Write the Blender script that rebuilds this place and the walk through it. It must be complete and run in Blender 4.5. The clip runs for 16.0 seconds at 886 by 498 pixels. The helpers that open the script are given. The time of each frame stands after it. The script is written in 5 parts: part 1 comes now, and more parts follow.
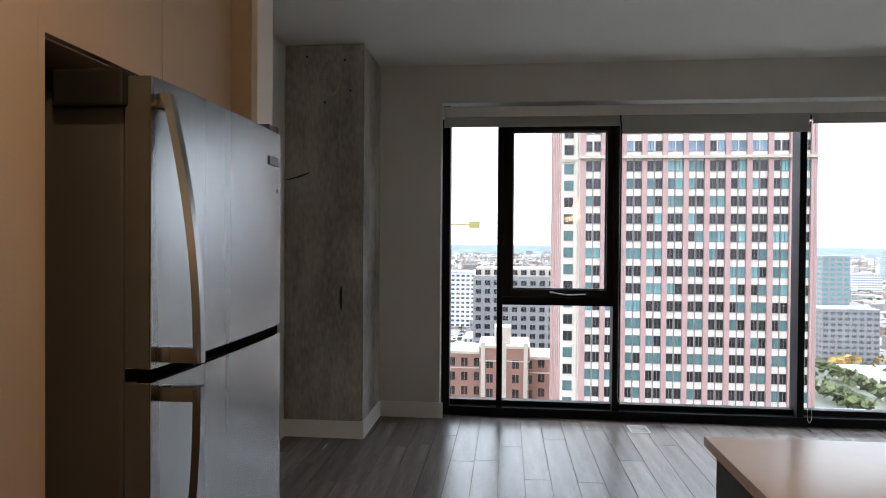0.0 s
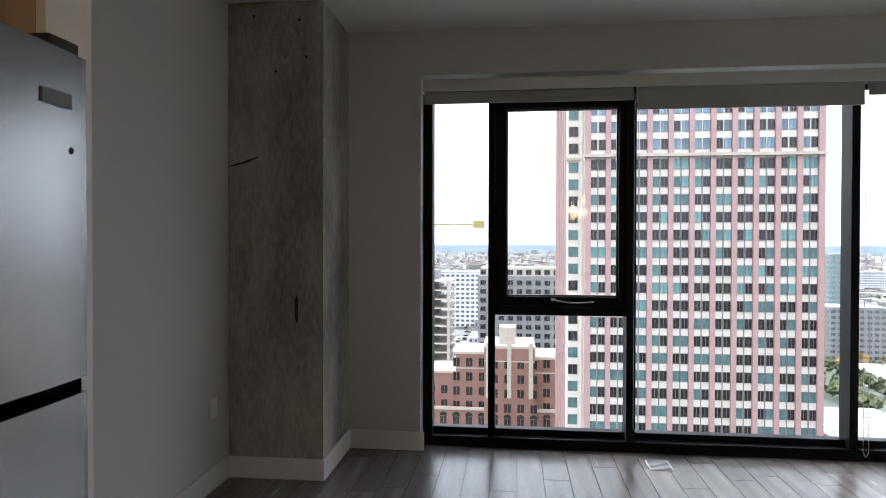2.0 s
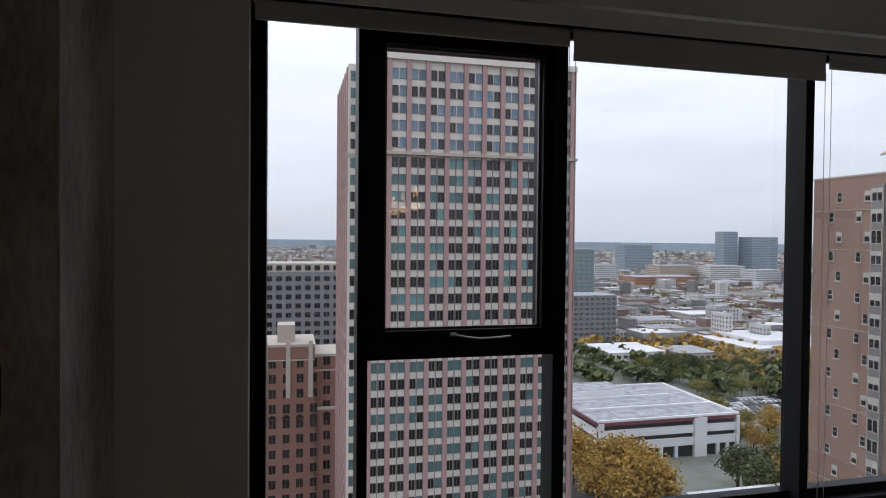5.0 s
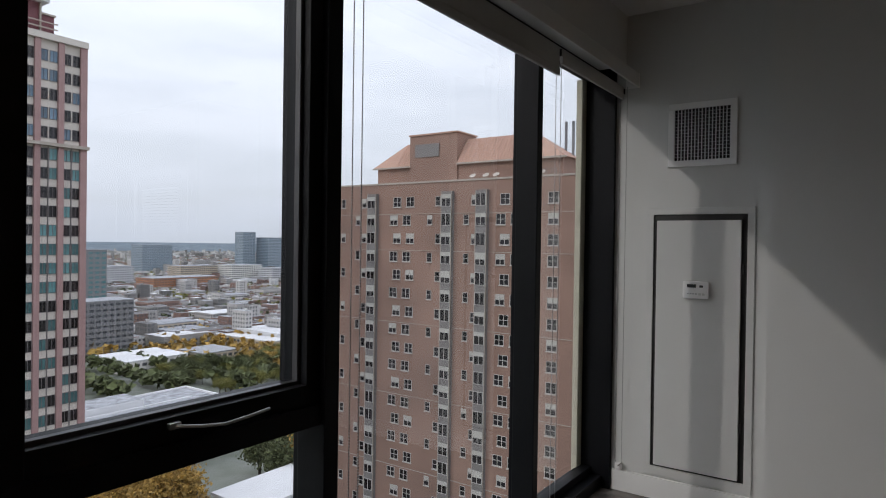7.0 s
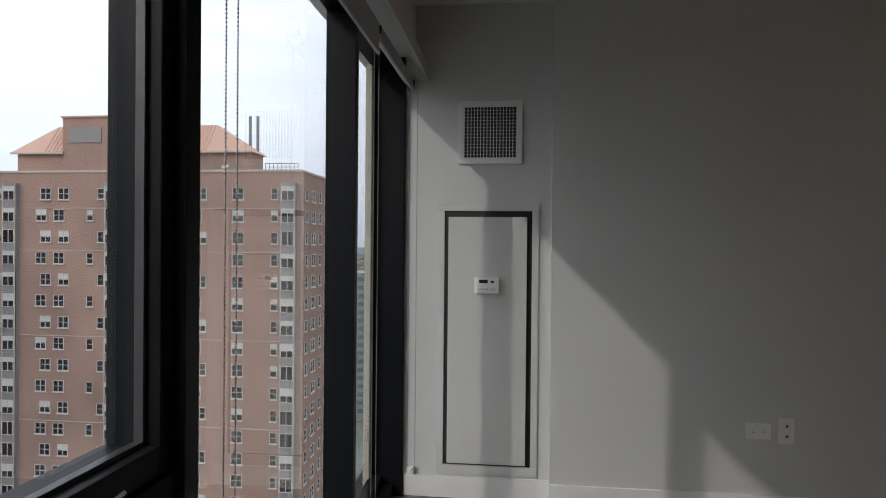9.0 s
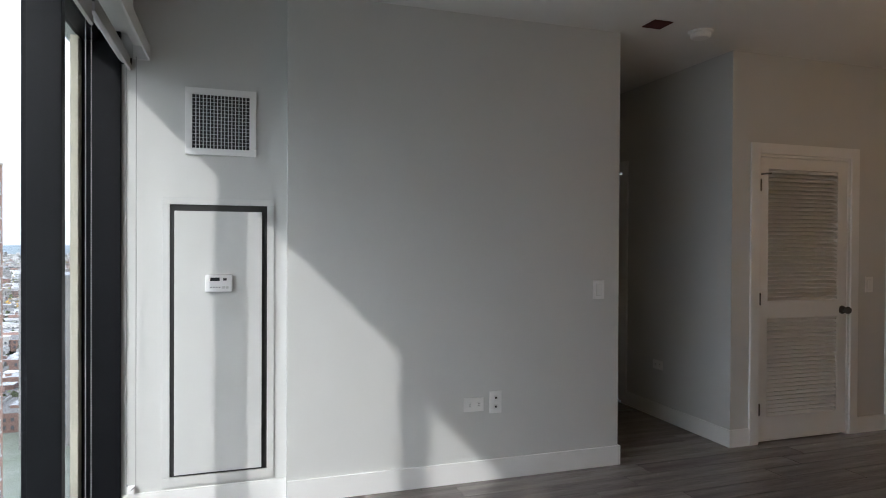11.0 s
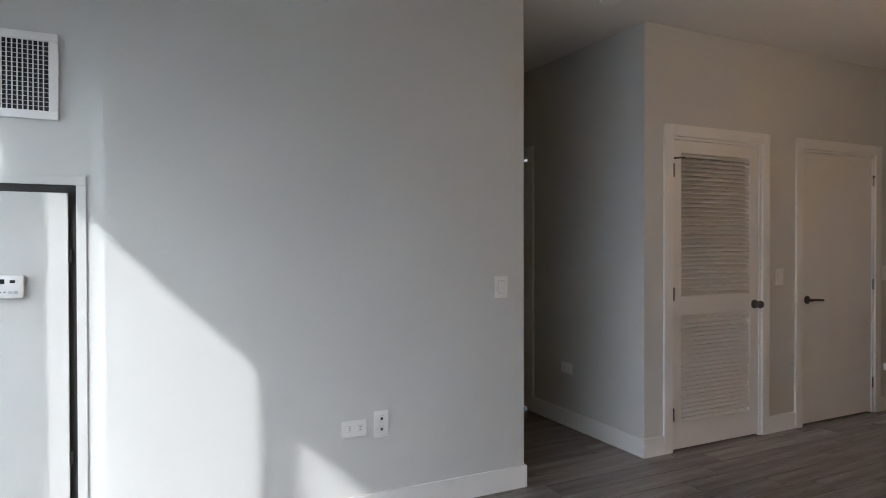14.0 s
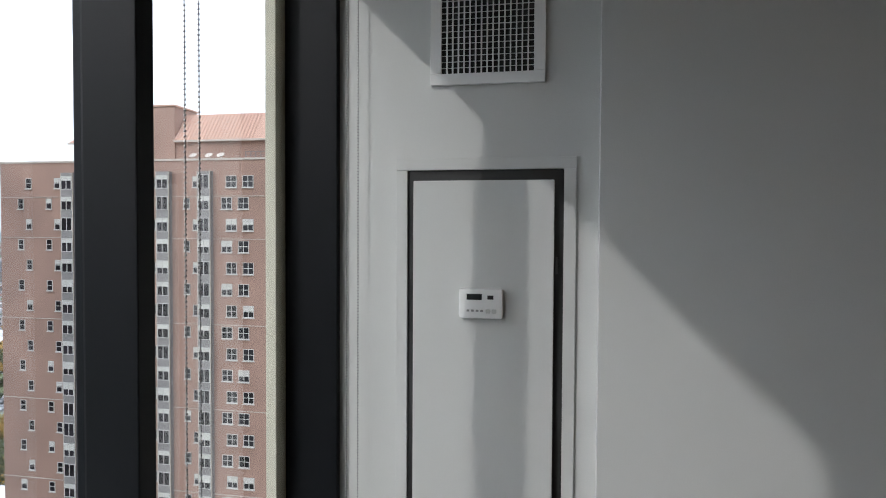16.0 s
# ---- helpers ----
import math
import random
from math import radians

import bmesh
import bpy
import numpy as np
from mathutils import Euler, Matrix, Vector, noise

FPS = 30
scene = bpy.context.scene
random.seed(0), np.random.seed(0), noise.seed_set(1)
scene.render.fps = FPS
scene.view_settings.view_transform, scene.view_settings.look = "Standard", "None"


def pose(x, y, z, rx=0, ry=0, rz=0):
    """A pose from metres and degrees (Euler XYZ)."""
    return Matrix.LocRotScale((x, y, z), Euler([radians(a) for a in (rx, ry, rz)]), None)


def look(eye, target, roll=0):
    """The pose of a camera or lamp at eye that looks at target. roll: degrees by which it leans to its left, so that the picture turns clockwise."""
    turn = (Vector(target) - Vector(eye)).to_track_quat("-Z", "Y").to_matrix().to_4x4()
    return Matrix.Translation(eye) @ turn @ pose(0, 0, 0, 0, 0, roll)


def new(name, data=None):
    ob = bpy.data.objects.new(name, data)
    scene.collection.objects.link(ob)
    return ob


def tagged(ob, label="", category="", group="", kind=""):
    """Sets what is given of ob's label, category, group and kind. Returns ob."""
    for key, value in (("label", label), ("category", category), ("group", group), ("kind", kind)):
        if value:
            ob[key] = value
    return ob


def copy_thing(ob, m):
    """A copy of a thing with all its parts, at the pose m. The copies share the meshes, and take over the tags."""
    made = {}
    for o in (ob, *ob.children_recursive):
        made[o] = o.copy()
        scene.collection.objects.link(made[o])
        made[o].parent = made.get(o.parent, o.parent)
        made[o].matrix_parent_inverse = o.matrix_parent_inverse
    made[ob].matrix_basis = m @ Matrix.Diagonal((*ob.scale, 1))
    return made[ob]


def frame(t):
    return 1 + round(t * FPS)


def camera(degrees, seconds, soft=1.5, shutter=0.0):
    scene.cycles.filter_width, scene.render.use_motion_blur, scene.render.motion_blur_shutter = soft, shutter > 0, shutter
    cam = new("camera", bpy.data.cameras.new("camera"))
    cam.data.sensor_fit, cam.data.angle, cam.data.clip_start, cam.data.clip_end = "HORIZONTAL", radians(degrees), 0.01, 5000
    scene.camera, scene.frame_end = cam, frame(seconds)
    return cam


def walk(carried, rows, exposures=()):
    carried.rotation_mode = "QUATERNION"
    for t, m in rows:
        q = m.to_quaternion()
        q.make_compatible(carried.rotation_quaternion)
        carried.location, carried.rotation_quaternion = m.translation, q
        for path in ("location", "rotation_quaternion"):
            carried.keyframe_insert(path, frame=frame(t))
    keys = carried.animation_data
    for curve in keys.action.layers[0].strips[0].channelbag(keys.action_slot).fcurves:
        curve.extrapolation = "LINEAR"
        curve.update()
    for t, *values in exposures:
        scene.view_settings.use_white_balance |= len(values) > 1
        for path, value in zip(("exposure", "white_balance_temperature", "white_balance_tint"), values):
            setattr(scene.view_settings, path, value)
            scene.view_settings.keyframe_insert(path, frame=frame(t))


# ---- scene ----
cam = camera(70.1, 16.0, 1.0)
PATH = [
    (0, (-3.04, -5.018, 1.378), (-3.242, -3.028, 1.354), 0.4),
    (0.5, (-3.031, -4.815, 1.383), (-3.233, -2.826, 1.36), 0.3),
    (1, (-3.046, -4.646, 1.384), (-3.234, -2.655, 1.358), 0.3),
    (1.5, (-3.005, -4.413, 1.382), (-3.197, -2.422, 1.355), 0.3),
    (2, (-2.962, -4.218, 1.369), (-3.179, -2.23, 1.345), 0.1),
    (2.3, (-2.989, -4.081, 1.398), (-3.211, -2.093, 1.367), 0.4),
    (2.5, (-3.013, -3.98, 1.401), (-3.224, -1.992, 1.37), 0.3),
    (3, (-3.01, -3.699, 1.391), (-3.258, -1.715, 1.357), 0.5),
    (3.2, (-2.97, -3.566, 1.428), (-3.252, -1.587, 1.375), 0.3),
    (5.3, (-3.473, -2.484, 1.414), (-2.776, -0.609, 1.389), 0.6),
    (5.5, (-3.498, -2.307, 1.416), (-2.652, -0.495, 1.393), 0.7),
    (6, (-3.492, -1.967, 1.412), (-2.347, -0.328, 1.383), 0.9),
    (6.2, (-3.509, -1.835, 1.42), (-2.237, -0.292, 1.398), 0.6),
    (6.5, (-3.506, -1.656, 1.414), (-2.078, -0.256, 1.385), 0.8),
    (7, (-3.544, -1.355, 1.421), (-1.901, -0.216, 1.402), 0.8),
    (7.5, (-3.494, -1.105, 1.41), (-1.693, -0.236, 1.395), 0.7),
    (8, (-3.456, -0.889, 1.418), (-1.565, -0.237, 1.402), 0.7),
    (8.2, (-3.458, -0.852, 1.392), (-1.545, -0.269, 1.383), 0.6),
    (10.3, (-3.412, -0.508, 1.437), (-1.453, -0.910, 1.407), 0.5),
    (10.5, (-3.455, -0.54, 1.42), (-1.511, -1.01, 1.397), 0.3),
    (11, (-3.470, -0.630, 1.400), (-1.569, -1.251, 1.383), 0.3),
    (11.5, (-3.440, -0.610, 1.404), (-1.632, -1.459, 1.383), 0.4),
    (12, (-3.403, -0.626, 1.411), (-1.702, -1.678, 1.387), 0.3),
    (12.5, (-3.362, -0.639, 1.402), (-1.801, -1.89, 1.382), 0.4),
    (12.8, (-3.298, -0.702, 1.37), (-1.763, -1.985, 1.364), 0.4),
    (13, (-3.249, -0.750, 1.387), (-1.718, -2.037, 1.368), 0.2),
    (13.3, (-3.13, -0.856, 1.37), (-1.598, -2.141, 1.356), 0.8),
    (13.5, (-3.124, -0.897, 1.367), (-1.510, -2.078, 1.354), -0.1),
    (14, (-2.946, -0.994, 1.356), (-1.151, -1.876, 1.337), -0.1),
    (14.5, (-2.676, -1.050, 1.405), (-0.748, -1.578, 1.370), 0.4),
    (15, (-2.390, -1.091, 1.388), (-0.396, -1.252, 1.353), 0.3),
    (15.5, (-2.167, -0.857, 1.385), (-0.168, -0.816, 1.332), 0.3),
    (16, (-1.880, -0.787, 1.407), (0.084, -0.411, 1.350), 0.3),
]
walk(cam, [(t, look(eye, target, roll)) for t, eye, target, roll in PATH], [(0.0, 2.25, 6400, 9), (1.5, 2.1, 6400, 9), (3.2, 1.8, 6400, 9), (5.0, 0.55, 6500, 14), (7.0, 0.48, 6550, 13), (8.2, 0.55, 6700, 12), (10.3, 1.75, 6200, 10), (11.5, 2.4, 6250, 9), (13.3, 2.85, 6050, 10), (14.3, 2.7, 6100, 10), (15.0, 2.1, 6200, 10), (16.0, 1.35, 6300, 10)])

# ---- world, sun, exposure ----
SUN_DIR = Vector((1.0, -0.745, -0.745)).normalized()
sun_az = math.atan2(-SUN_DIR.x, -SUN_DIR.y)
sun_el = math.asin(-SUN_DIR.z)
world = bpy.data.worlds.new("sky")
scene.world = world
world.use_nodes = True
wn, wl = world.node_tree.nodes, world.node_tree.links
wn.clear()
w_out = wn.new("ShaderNodeOutputWorld")
w_bg = wn.new("ShaderNodeBackground")
w_sky = wn.new("ShaderNodeTexSky")
w_sky.sky_type = "NISHITA"
w_sky.sun_disc = False
w_sky.sun_elevation, w_sky.sun_rotation = sun_el, sun_az
w_sky.dust_density, w_sky.air_density, w_sky.ozone_density, w_sky.altitude = 3.0, 1.0, 1.5, 80
w_co = wn.new("ShaderNodeTexCoord")
w_map = wn.new("ShaderNodeMapping")
w_map.inputs["Scale"].default_value = (1.6, 1.6, 9.0)
w_noise = wn.new("ShaderNodeTexNoise")
w_noise.inputs["Scale"].default_value = 2.2
w_noise.inputs["Detail"].default_value = 6
w_ramp = wn.new("ShaderNodeValToRGB")
w_ramp.color_ramp.elements[0].position, w_ramp.color_ramp.elements[0].color = 0.3, (0.74, 0.74, 0.74, 1)
w_ramp.color_ramp.elements[1].position, w_ramp.color_ramp.elements[1].color = 0.62, (0.92, 0.92, 0.92, 1)
w_mix = wn.new("ShaderNodeMix")
w_mix.data_type = "RGBA"
w_mix.inputs[7].default_value = (8.2, 8.65, 9.7, 1)
w_bg.inputs["Strength"].default_value = 0.12
wl.new(w_co.outputs["Generated"], w_map.inputs["Vector"])
wl.new(w_map.outputs["Vector"], w_noise.inputs["Vector"])
wl.new(w_noise.outputs["Fac"], w_ramp.inputs["Fac"])
wl.new(w_ramp.outputs["Color"], w_mix.inputs[0])
wl.new(w_sky.outputs["Color"], w_mix.inputs[6])
# an overcast sky is about twice as bright overhead as at the horizon
w_sep = wn.new("ShaderNodeSeparateXYZ")
w_grad = wn.new("ShaderNodeMapRange")
w_grad.inputs["To Min"].default_value, w_grad.inputs["To Max"].default_value = 0.66, 1.5
w_mul = wn.new("ShaderNodeVectorMath")
w_mul.operation = "SCALE"
# low blue-grey cloud banks near the horizon
w_low = wn.new("ShaderNodeMapRange")
w_low.inputs["From Min"].default_value, w_low.inputs["From Max"].default_value = 0.0, 0.16
w_low.inputs["To Min"].default_value, w_low.inputs["To Max"].default_value = 0.75, 0.0
w_bank = wn.new("ShaderNodeMath")
w_bank.operation = "MULTIPLY"
w_tint = wn.new("ShaderNodeMix")
w_tint.data_type = "RGBA"
w_tint.inputs[7].default_value = (5.6, 6.3, 7.6, 1)
wl.new(w_co.outputs["Generated"], w_sep.inputs[0])
wl.new(w_sep.outputs["Z"], w_grad.inputs["Value"])
wl.new(w_sep.outputs["Z"], w_low.inputs["Value"])
wl.new(w_low.outputs["Result"], w_bank.inputs[0])
wl.new(w_noise.outputs["Fac"], w_bank.inputs[1])
wl.new(w_bank.outputs[0], w_tint.inputs[0])
wl.new(w_mix.outputs[2], w_tint.inputs[6])
wl.new(w_tint.outputs[2], w_mul.inputs[0])
wl.new(w_grad.outputs["Result"], w_mul.inputs["Scale"])
wl.new(w_mul.outputs["Vector"], w_bg.inputs["Color"])
wl.new(w_bg.outputs["Background"], w_out.inputs["Surface"])

sun = new("sun", bpy.data.lights.new("sun", "SUN"))
sun.data.energy, sun.data.angle, sun.data.color = 0.37, radians(1.3), (1.0, 0.97, 0.92)
sun.matrix_world = look((0, 0, 60), Vector((0, 0, 60)) + SUN_DIR)


def point_lamp(name, where, watts, colour, size):
    lamp = new(name, bpy.data.lights.new(name, "POINT"))
    lamp.data.energy, lamp.data.color, lamp.data.shadow_soft_size = watts, colour, size
    lamp.location = where
    return lamp


# ---- materials ----
def mat(name, colour, rough=0.6, metal=0.0, scale=8.0, amount=0.12, fine=120.0, bump=0.05, spec=0.5, stretch=(1, 1, 1), vary=0.0, tint=None):
    """Principled surface whose colour drifts at two sizes, with fine relief. vary: change from piece to piece."""
    m = bpy.data.materials.new(name)
    m.use_nodes = True
    n, l = m.node_tree.nodes, m.node_tree.links
    p = n["Principled BSDF"]
    p.inputs["Metallic"].default_value, p.inputs["Specular IOR Level"].default_value = metal, spec
    co = n.new("ShaderNodeTexCoord")
    mp = n.new("ShaderNodeMapping")
    mp.inputs["Scale"].default_value = stretch
    l.new(co.outputs["Object"], mp.inputs["Vector"])
    big = n.new("ShaderNodeTexNoise")
    big.inputs["Scale"].default_value, big.inputs["Detail"].default_value = scale, 5
    small = n.new("ShaderNodeTexNoise")
    small.inputs["Scale"].default_value, small.inputs["Detail"].default_value = fine, 3
    for t in (big, small):
        l.new(mp.outputs["Vector"], t.inputs["Vector"])
    add = n.new("ShaderNodeMath")
    add.operation = "MULTIPLY_ADD"
    add.inputs[1].default_value, add.inputs[2].default_value = 0.35, 0
    l.new(small.outputs["Fac"], add.inputs[0])
    tot = n.new("ShaderNodeMath")
    tot.operation = "MULTIPLY_ADD"
    tot.inputs[1].default_value = 0.65
    l.new(big.outputs["Fac"], tot.inputs[0])
    l.new(add.outputs[0], tot.inputs[2])
    ramp = n.new("ShaderNodeValToRGB")
    e = ramp.color_ramp.elements
    lo = [c * (1 - amount) for c in colour] if tint is None else tint
    e[0].position, e[0].color = 0.3, (*lo, 1)
    e[1].position, e[1].color = 0.7, (*[min(1, c * (1 + amount)) for c in colour], 1)
    l.new(tot.outputs[0], ramp.inputs["Fac"])
    col = ramp.outputs["Color"]
    if vary:
        info = n.new("ShaderNodeObjectInfo")
        hsv = n.new("ShaderNodeHueSaturation")
        mr = n.new("ShaderNodeMapRange")
        mr.inputs["To Min"].default_value, mr.inputs["To Max"].default_value = 1 - vary, 1 + vary
        l.new(info.outputs["Random"], mr.inputs["Value"])
        l.new(mr.outputs["Result"], hsv.inputs["Value"])
        l.new(col, hsv.inputs["Color"])
        col = hsv.outputs["Color"]
    l.new(col, p.inputs["Base Color"])
    rr = n.new("ShaderNodeMapRange")
    rr.inputs["To Min"].default_value, rr.inputs["To Max"].default_value = max(0.02, rough - 0.06), min(1, rough + 0.06)
    l.new(big.outputs["Fac"], rr.inputs["Value"])
    l.new(rr.outputs["Result"], p.inputs["Roughness"])
    if bump:
        b = n.new("ShaderNodeBump")
        b.inputs["Strength"].default_value, b.inputs["Distance"].default_value = bump, 0.01
        l.new(small.outputs["Fac"], b.inputs["Height"])
        l.new(b.outputs["Normal"], p.inputs["Normal"])
    return m


def island_vary(m, low, high):
    """Lets each joined piece of a mesh differ a little in value."""
    n, l = m.node_tree.nodes, m.node_tree.links
    p = n["Principled BSDF"]
    src = p.inputs["Base Color"].links[0].from_socket
    geo = n.new("ShaderNodeNewGeometry")
    mr = n.new("ShaderNodeMapRange")
    mr.inputs["To Min"].default_value, mr.inputs["To Max"].default_value = low, high
    hsv = n.new("ShaderNodeHueSaturation")
    l.new(geo.outputs["Random Per Island"], mr.inputs["Value"])
    l.new(mr.outputs["Result"], hsv.inputs["Value"])
    l.new(src, hsv.inputs["Color"])
    l.new(hsv.outputs["Color"], p.inputs["Base Color"])
    return m


def glass(name, colour=(1, 1, 1), rough=0.0, ior=1.45):
    m = bpy.data.materials.new(name)
    m.use_nodes = True
    p = m.node_tree.nodes["Principled BSDF"]
    p.inputs["Base Color"].default_value = (*colour, 1)
    p.inputs["Transmission Weight"].default_value = 1
    p.inputs["Roughness"].default_value, p.inputs["IOR"].default_value = rough, ior
    return m


def glow(name, colour, strength):
    m = bpy.data.materials.new(name)
    m.use_nodes = True
    p = m.node_tree.nodes["Principled BSDF"]
    p.inputs["Base Color"].default_value = (*colour, 1)
    p.inputs["Emission Color"].default_value = (*colour, 1)
    p.inputs["Emission Strength"].default_value = strength
    return m


PAINT = mat("wall_paint", (0.63, 0.635, 0.622), 0.75, scale=1.5, amount=0.03, fine=260, bump=0.06)
CEIL = mat("ceiling_paint", (0.78, 0.78, 0.77), 0.85, scale=1.2, amount=0.03, fine=200, bump=0.08)
TRIM = mat("trim_paint", (0.82, 0.82, 0.81), 0.42, scale=2, amount=0.03, fine=150, bump=0.03)
DOOR = mat("door_paint", (0.8, 0.79, 0.77), 0.45, scale=2, amount=0.03, fine=150, bump=0.03)
CONC = mat("concrete", (0.39, 0.375, 0.35), 0.85, scale=3.4, amount=0.4, fine=38, bump=0.3, stretch=(1.3, 1.3, 0.42), tint=(0.16, 0.152, 0.142))
FRAME = mat("dark_aluminium", (0.006, 0.0066, 0.0085), 0.45, 0.0, scale=3, amount=0.15, fine=200, bump=0.02, spec=0.14)
GLASS = glass("window_glass", (0.84, 0.87, 0.865))
FABRIC = mat("blind_fabric", (0.42, 0.42, 0.41), 0.9, scale=4, amount=0.05, fine=600, bump=0.15)
FASCIA = mat("blind_fascia", (0.62, 0.62, 0.6), 0.5, scale=2, amount=0.03, fine=150, bump=0.02)
CHAIN = mat("bead_chain", (0.36, 0.36, 0.36), 0.35, 0.6, amount=0.1)
STEEL = mat("brushed_steel", (0.3, 0.3, 0.3), 0.27, 1.0, scale=2, amount=0.06, fine=220, bump=0.012, stretch=(1, 1, 0.02))
STEELDARK = mat("dark_steel", (0.1, 0.095, 0.09), 0.38, 0.9, scale=4, amount=0.15)
BLACK = mat("black_plastic", (0.015, 0.015, 0.015), 0.5, amount=0.2)
FRIDGESIDE = mat("grey_fridge_side", (0.09, 0.085, 0.08), 0.55, amount=0.1, bump=0.08, fine=300)
CABINET = mat("cabinet_laminate", (0.56, 0.45, 0.34), 0.5, scale=1.5, amount=0.04, fine=160, bump=0.02)
CABEND = mat("white_panel", (0.8, 0.82, 0.84), 0.5, scale=1.2, amount=0.03, fine=160, bump=0.02)
QUARTZ = mat("quartz", (0.62, 0.56, 0.5), 0.16, scale=30, amount=0.025, fine=500, bump=0.0)
PLASTIC = mat("white_plastic", (0.84, 0.84, 0.83), 0.35, amount=0.03, bump=0.0)
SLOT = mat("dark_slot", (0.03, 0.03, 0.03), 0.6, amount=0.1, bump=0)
REDHOLE = mat("maroon_plate", (0.07, 0.012, 0.012), 0.7, amount=0.2)
BULBGLASS = glass("clear_shade_glass", (1, 0.985, 0.96), 0.0, 1.1)
BULB = glow("warm_bulb", (1.0, 0.62, 0.3), 3.2)
LIGHTDISC = glow("downlight_disc", (1.0, 0.8, 0.58), 14)
TILE = mat("dark_tile", (0.05, 0.045, 0.043), 0.3, scale=3, amount=0.25, vary=0.3)
TUB = mat("tub_enamel", (0.6, 0.57, 0.53), 0.3, amount=0.03, bump=0)
PLANK = mat("grey_plank", (0.225, 0.2, 0.188), 0.25, scale=3.2, amount=0.16, fine=30, bump=0.05, stretch=(6, 0.45, 1), vary=0.22, tint=(0.12, 0.105, 0.098))
SUBFLOOR = mat("subfloor", (0.03, 0.028, 0.026), 0.8)
LCD = mat("lcd", (0.02, 0.025, 0.025), 0.25, amount=0.1, bump=0)


# ---- building helpers ----
def box(bm, x0, x1, y0, y1, z0, z1, bevel=0.0):
    x0, x1 = min(x0, x1), max(x0, x1)
    y0, y1 = min(y0, y1), max(y0, y1)
    z0, z1 = min(z0, z1), max(z0, z1)
    v = [bm.verts.new(p) for p in ((x0, y0, z0), (x1, y0, z0), (x1, y1, z0), (x0, y1, z0), (x0, y0, z1), (x1, y0, z1), (x1, y1, z1), (x0, y1, z1))]
    f = [bm.faces.new([v[i] for i in q]) for q in ((0, 3, 2, 1), (4, 5, 6, 7), (0, 1, 5, 4), (1, 2, 6, 5), (2, 3, 7, 6), (3, 0, 4, 7))]
    if bevel:
        edges = list({e for q in f for e in q.edges})
        bmesh.ops.bevel(bm, geom=edges, offset=bevel, segments=2, affect="EDGES", profile=0.6)
    return v


def boxes(*rows, bevel=0.0):
    bm = bmesh.new()
    for r in rows:
        box(bm, *r, bevel=bevel)
    return bm


def lathe(bm, profile, centre, steps=28, axis="z"):
    """Turns (radius, height) pairs round an axis through centre."""
    rings = []
    cx, cy, cz = centre
    for r, h in profile:
        ring = []
        for i in range(steps):
            a = 2 * math.pi * i / steps
            c, s = r * math.cos(a), r * math.sin(a)
            ring.append(bm.verts.new({"z": (cx + c, cy + s, cz + h), "x": (cx + h, cy + c, cz + s), "y": (cx + c, cy + h, cz + s)}[axis]))
        rings.append(ring)
    for a, b in zip(rings, rings[1:]):
        for i in range(steps):
            j = (i + 1) % steps
            bm.faces.new((a[i], a[j], b[j], b[i]))
    for ring, r in ((rings[0], profile[0][0]), (rings[-1], profile[-1][0])):
        if r > 1e-4:
            bm.faces.new(ring)
    return bm


def tube(bm, points, radius, steps=10):
    """A round bar along points."""
    pts = [Vector(p) for p in points]
    rings = []
    side = Vector((0.31, 0.87, 0.21))
    for i, p in enumerate(pts):
        d = (pts[min(i + 1, len(pts) - 1)] - pts[max(i - 1, 0)]).normalized()
        u = d.cross(side).normalized()
        w = d.cross(u)
        rings.append([bm.verts.new(p + radius * (math.cos(2 * math.pi * k / steps) * u + math.sin(2 * math.pi * k / steps) * w)) for k in range(steps)])
    for a, b in zip(rings, rings[1:]):
        for k in range(steps):
            j = (k + 1) % steps
            bm.faces.new((a[k], a[j], b[j], b[k]))
    bm.faces.new(rings[0])
    bm.faces.new(rings[-1])
    return bm


def mesh_of(name, bm, material, smooth=False):
    bmesh.ops.recalc_face_normals(bm, faces=bm.faces)
    me = bpy.data.meshes.new(name)
    bm.to_mesh(me)
    bm.free()
    me.materials.append(material)
    if smooth:
        me.polygons.foreach_set("use_smooth", [True] * len(me.polygons))
        me.set_sharp_from_angle(angle=radians(40))
    return me


def part(name, bm, material, parent=None, label="", smooth=False):
    ob = new(name, mesh_of(name, bm, material, smooth))
    ob.parent = parent
    if label:
        ob["label"] = label
    return ob


def thing(name, where, label, category, group="", kind=""):
    ob = new(name)
    ob.location = where
    ob.empty_display_size = 0.1
    # parts are modelled in world metres, so the parent's place is undone
    return tagged(ob, label, category, group, kind)


def sub(name, bm, material, parent, label="", smooth=False):
    """A part modelled in world metres under a placed thing."""
    base = Vector((0, 0, 0))
    o = parent
    while o:
        base += o.location
        o = o.parent
    bmesh.ops.translate(bm, verts=bm.verts, vec=-base)
    return part(name, bm, material, parent, label, smooth)


def setting(name, bm, material, label, category="", smooth=False):
    ob = part(name, bm, material, None, label, smooth)
    return tagged(ob, label, category or name.split("_")[0], "", "structure")


# ---- room shell ----
H = 2.743
LX, WX, AX, DX = -4.6, 0.0, 0.06, 0.055   # left wall, main wall, panel recess, door wall
WY = -0.13                                  # room face of the window wall
CY0, CY1 = -2.94, -3.877                     # corridor
KY = -5.85                                  # kitchen back wall
BY = -9.3                                   # far end of the hall

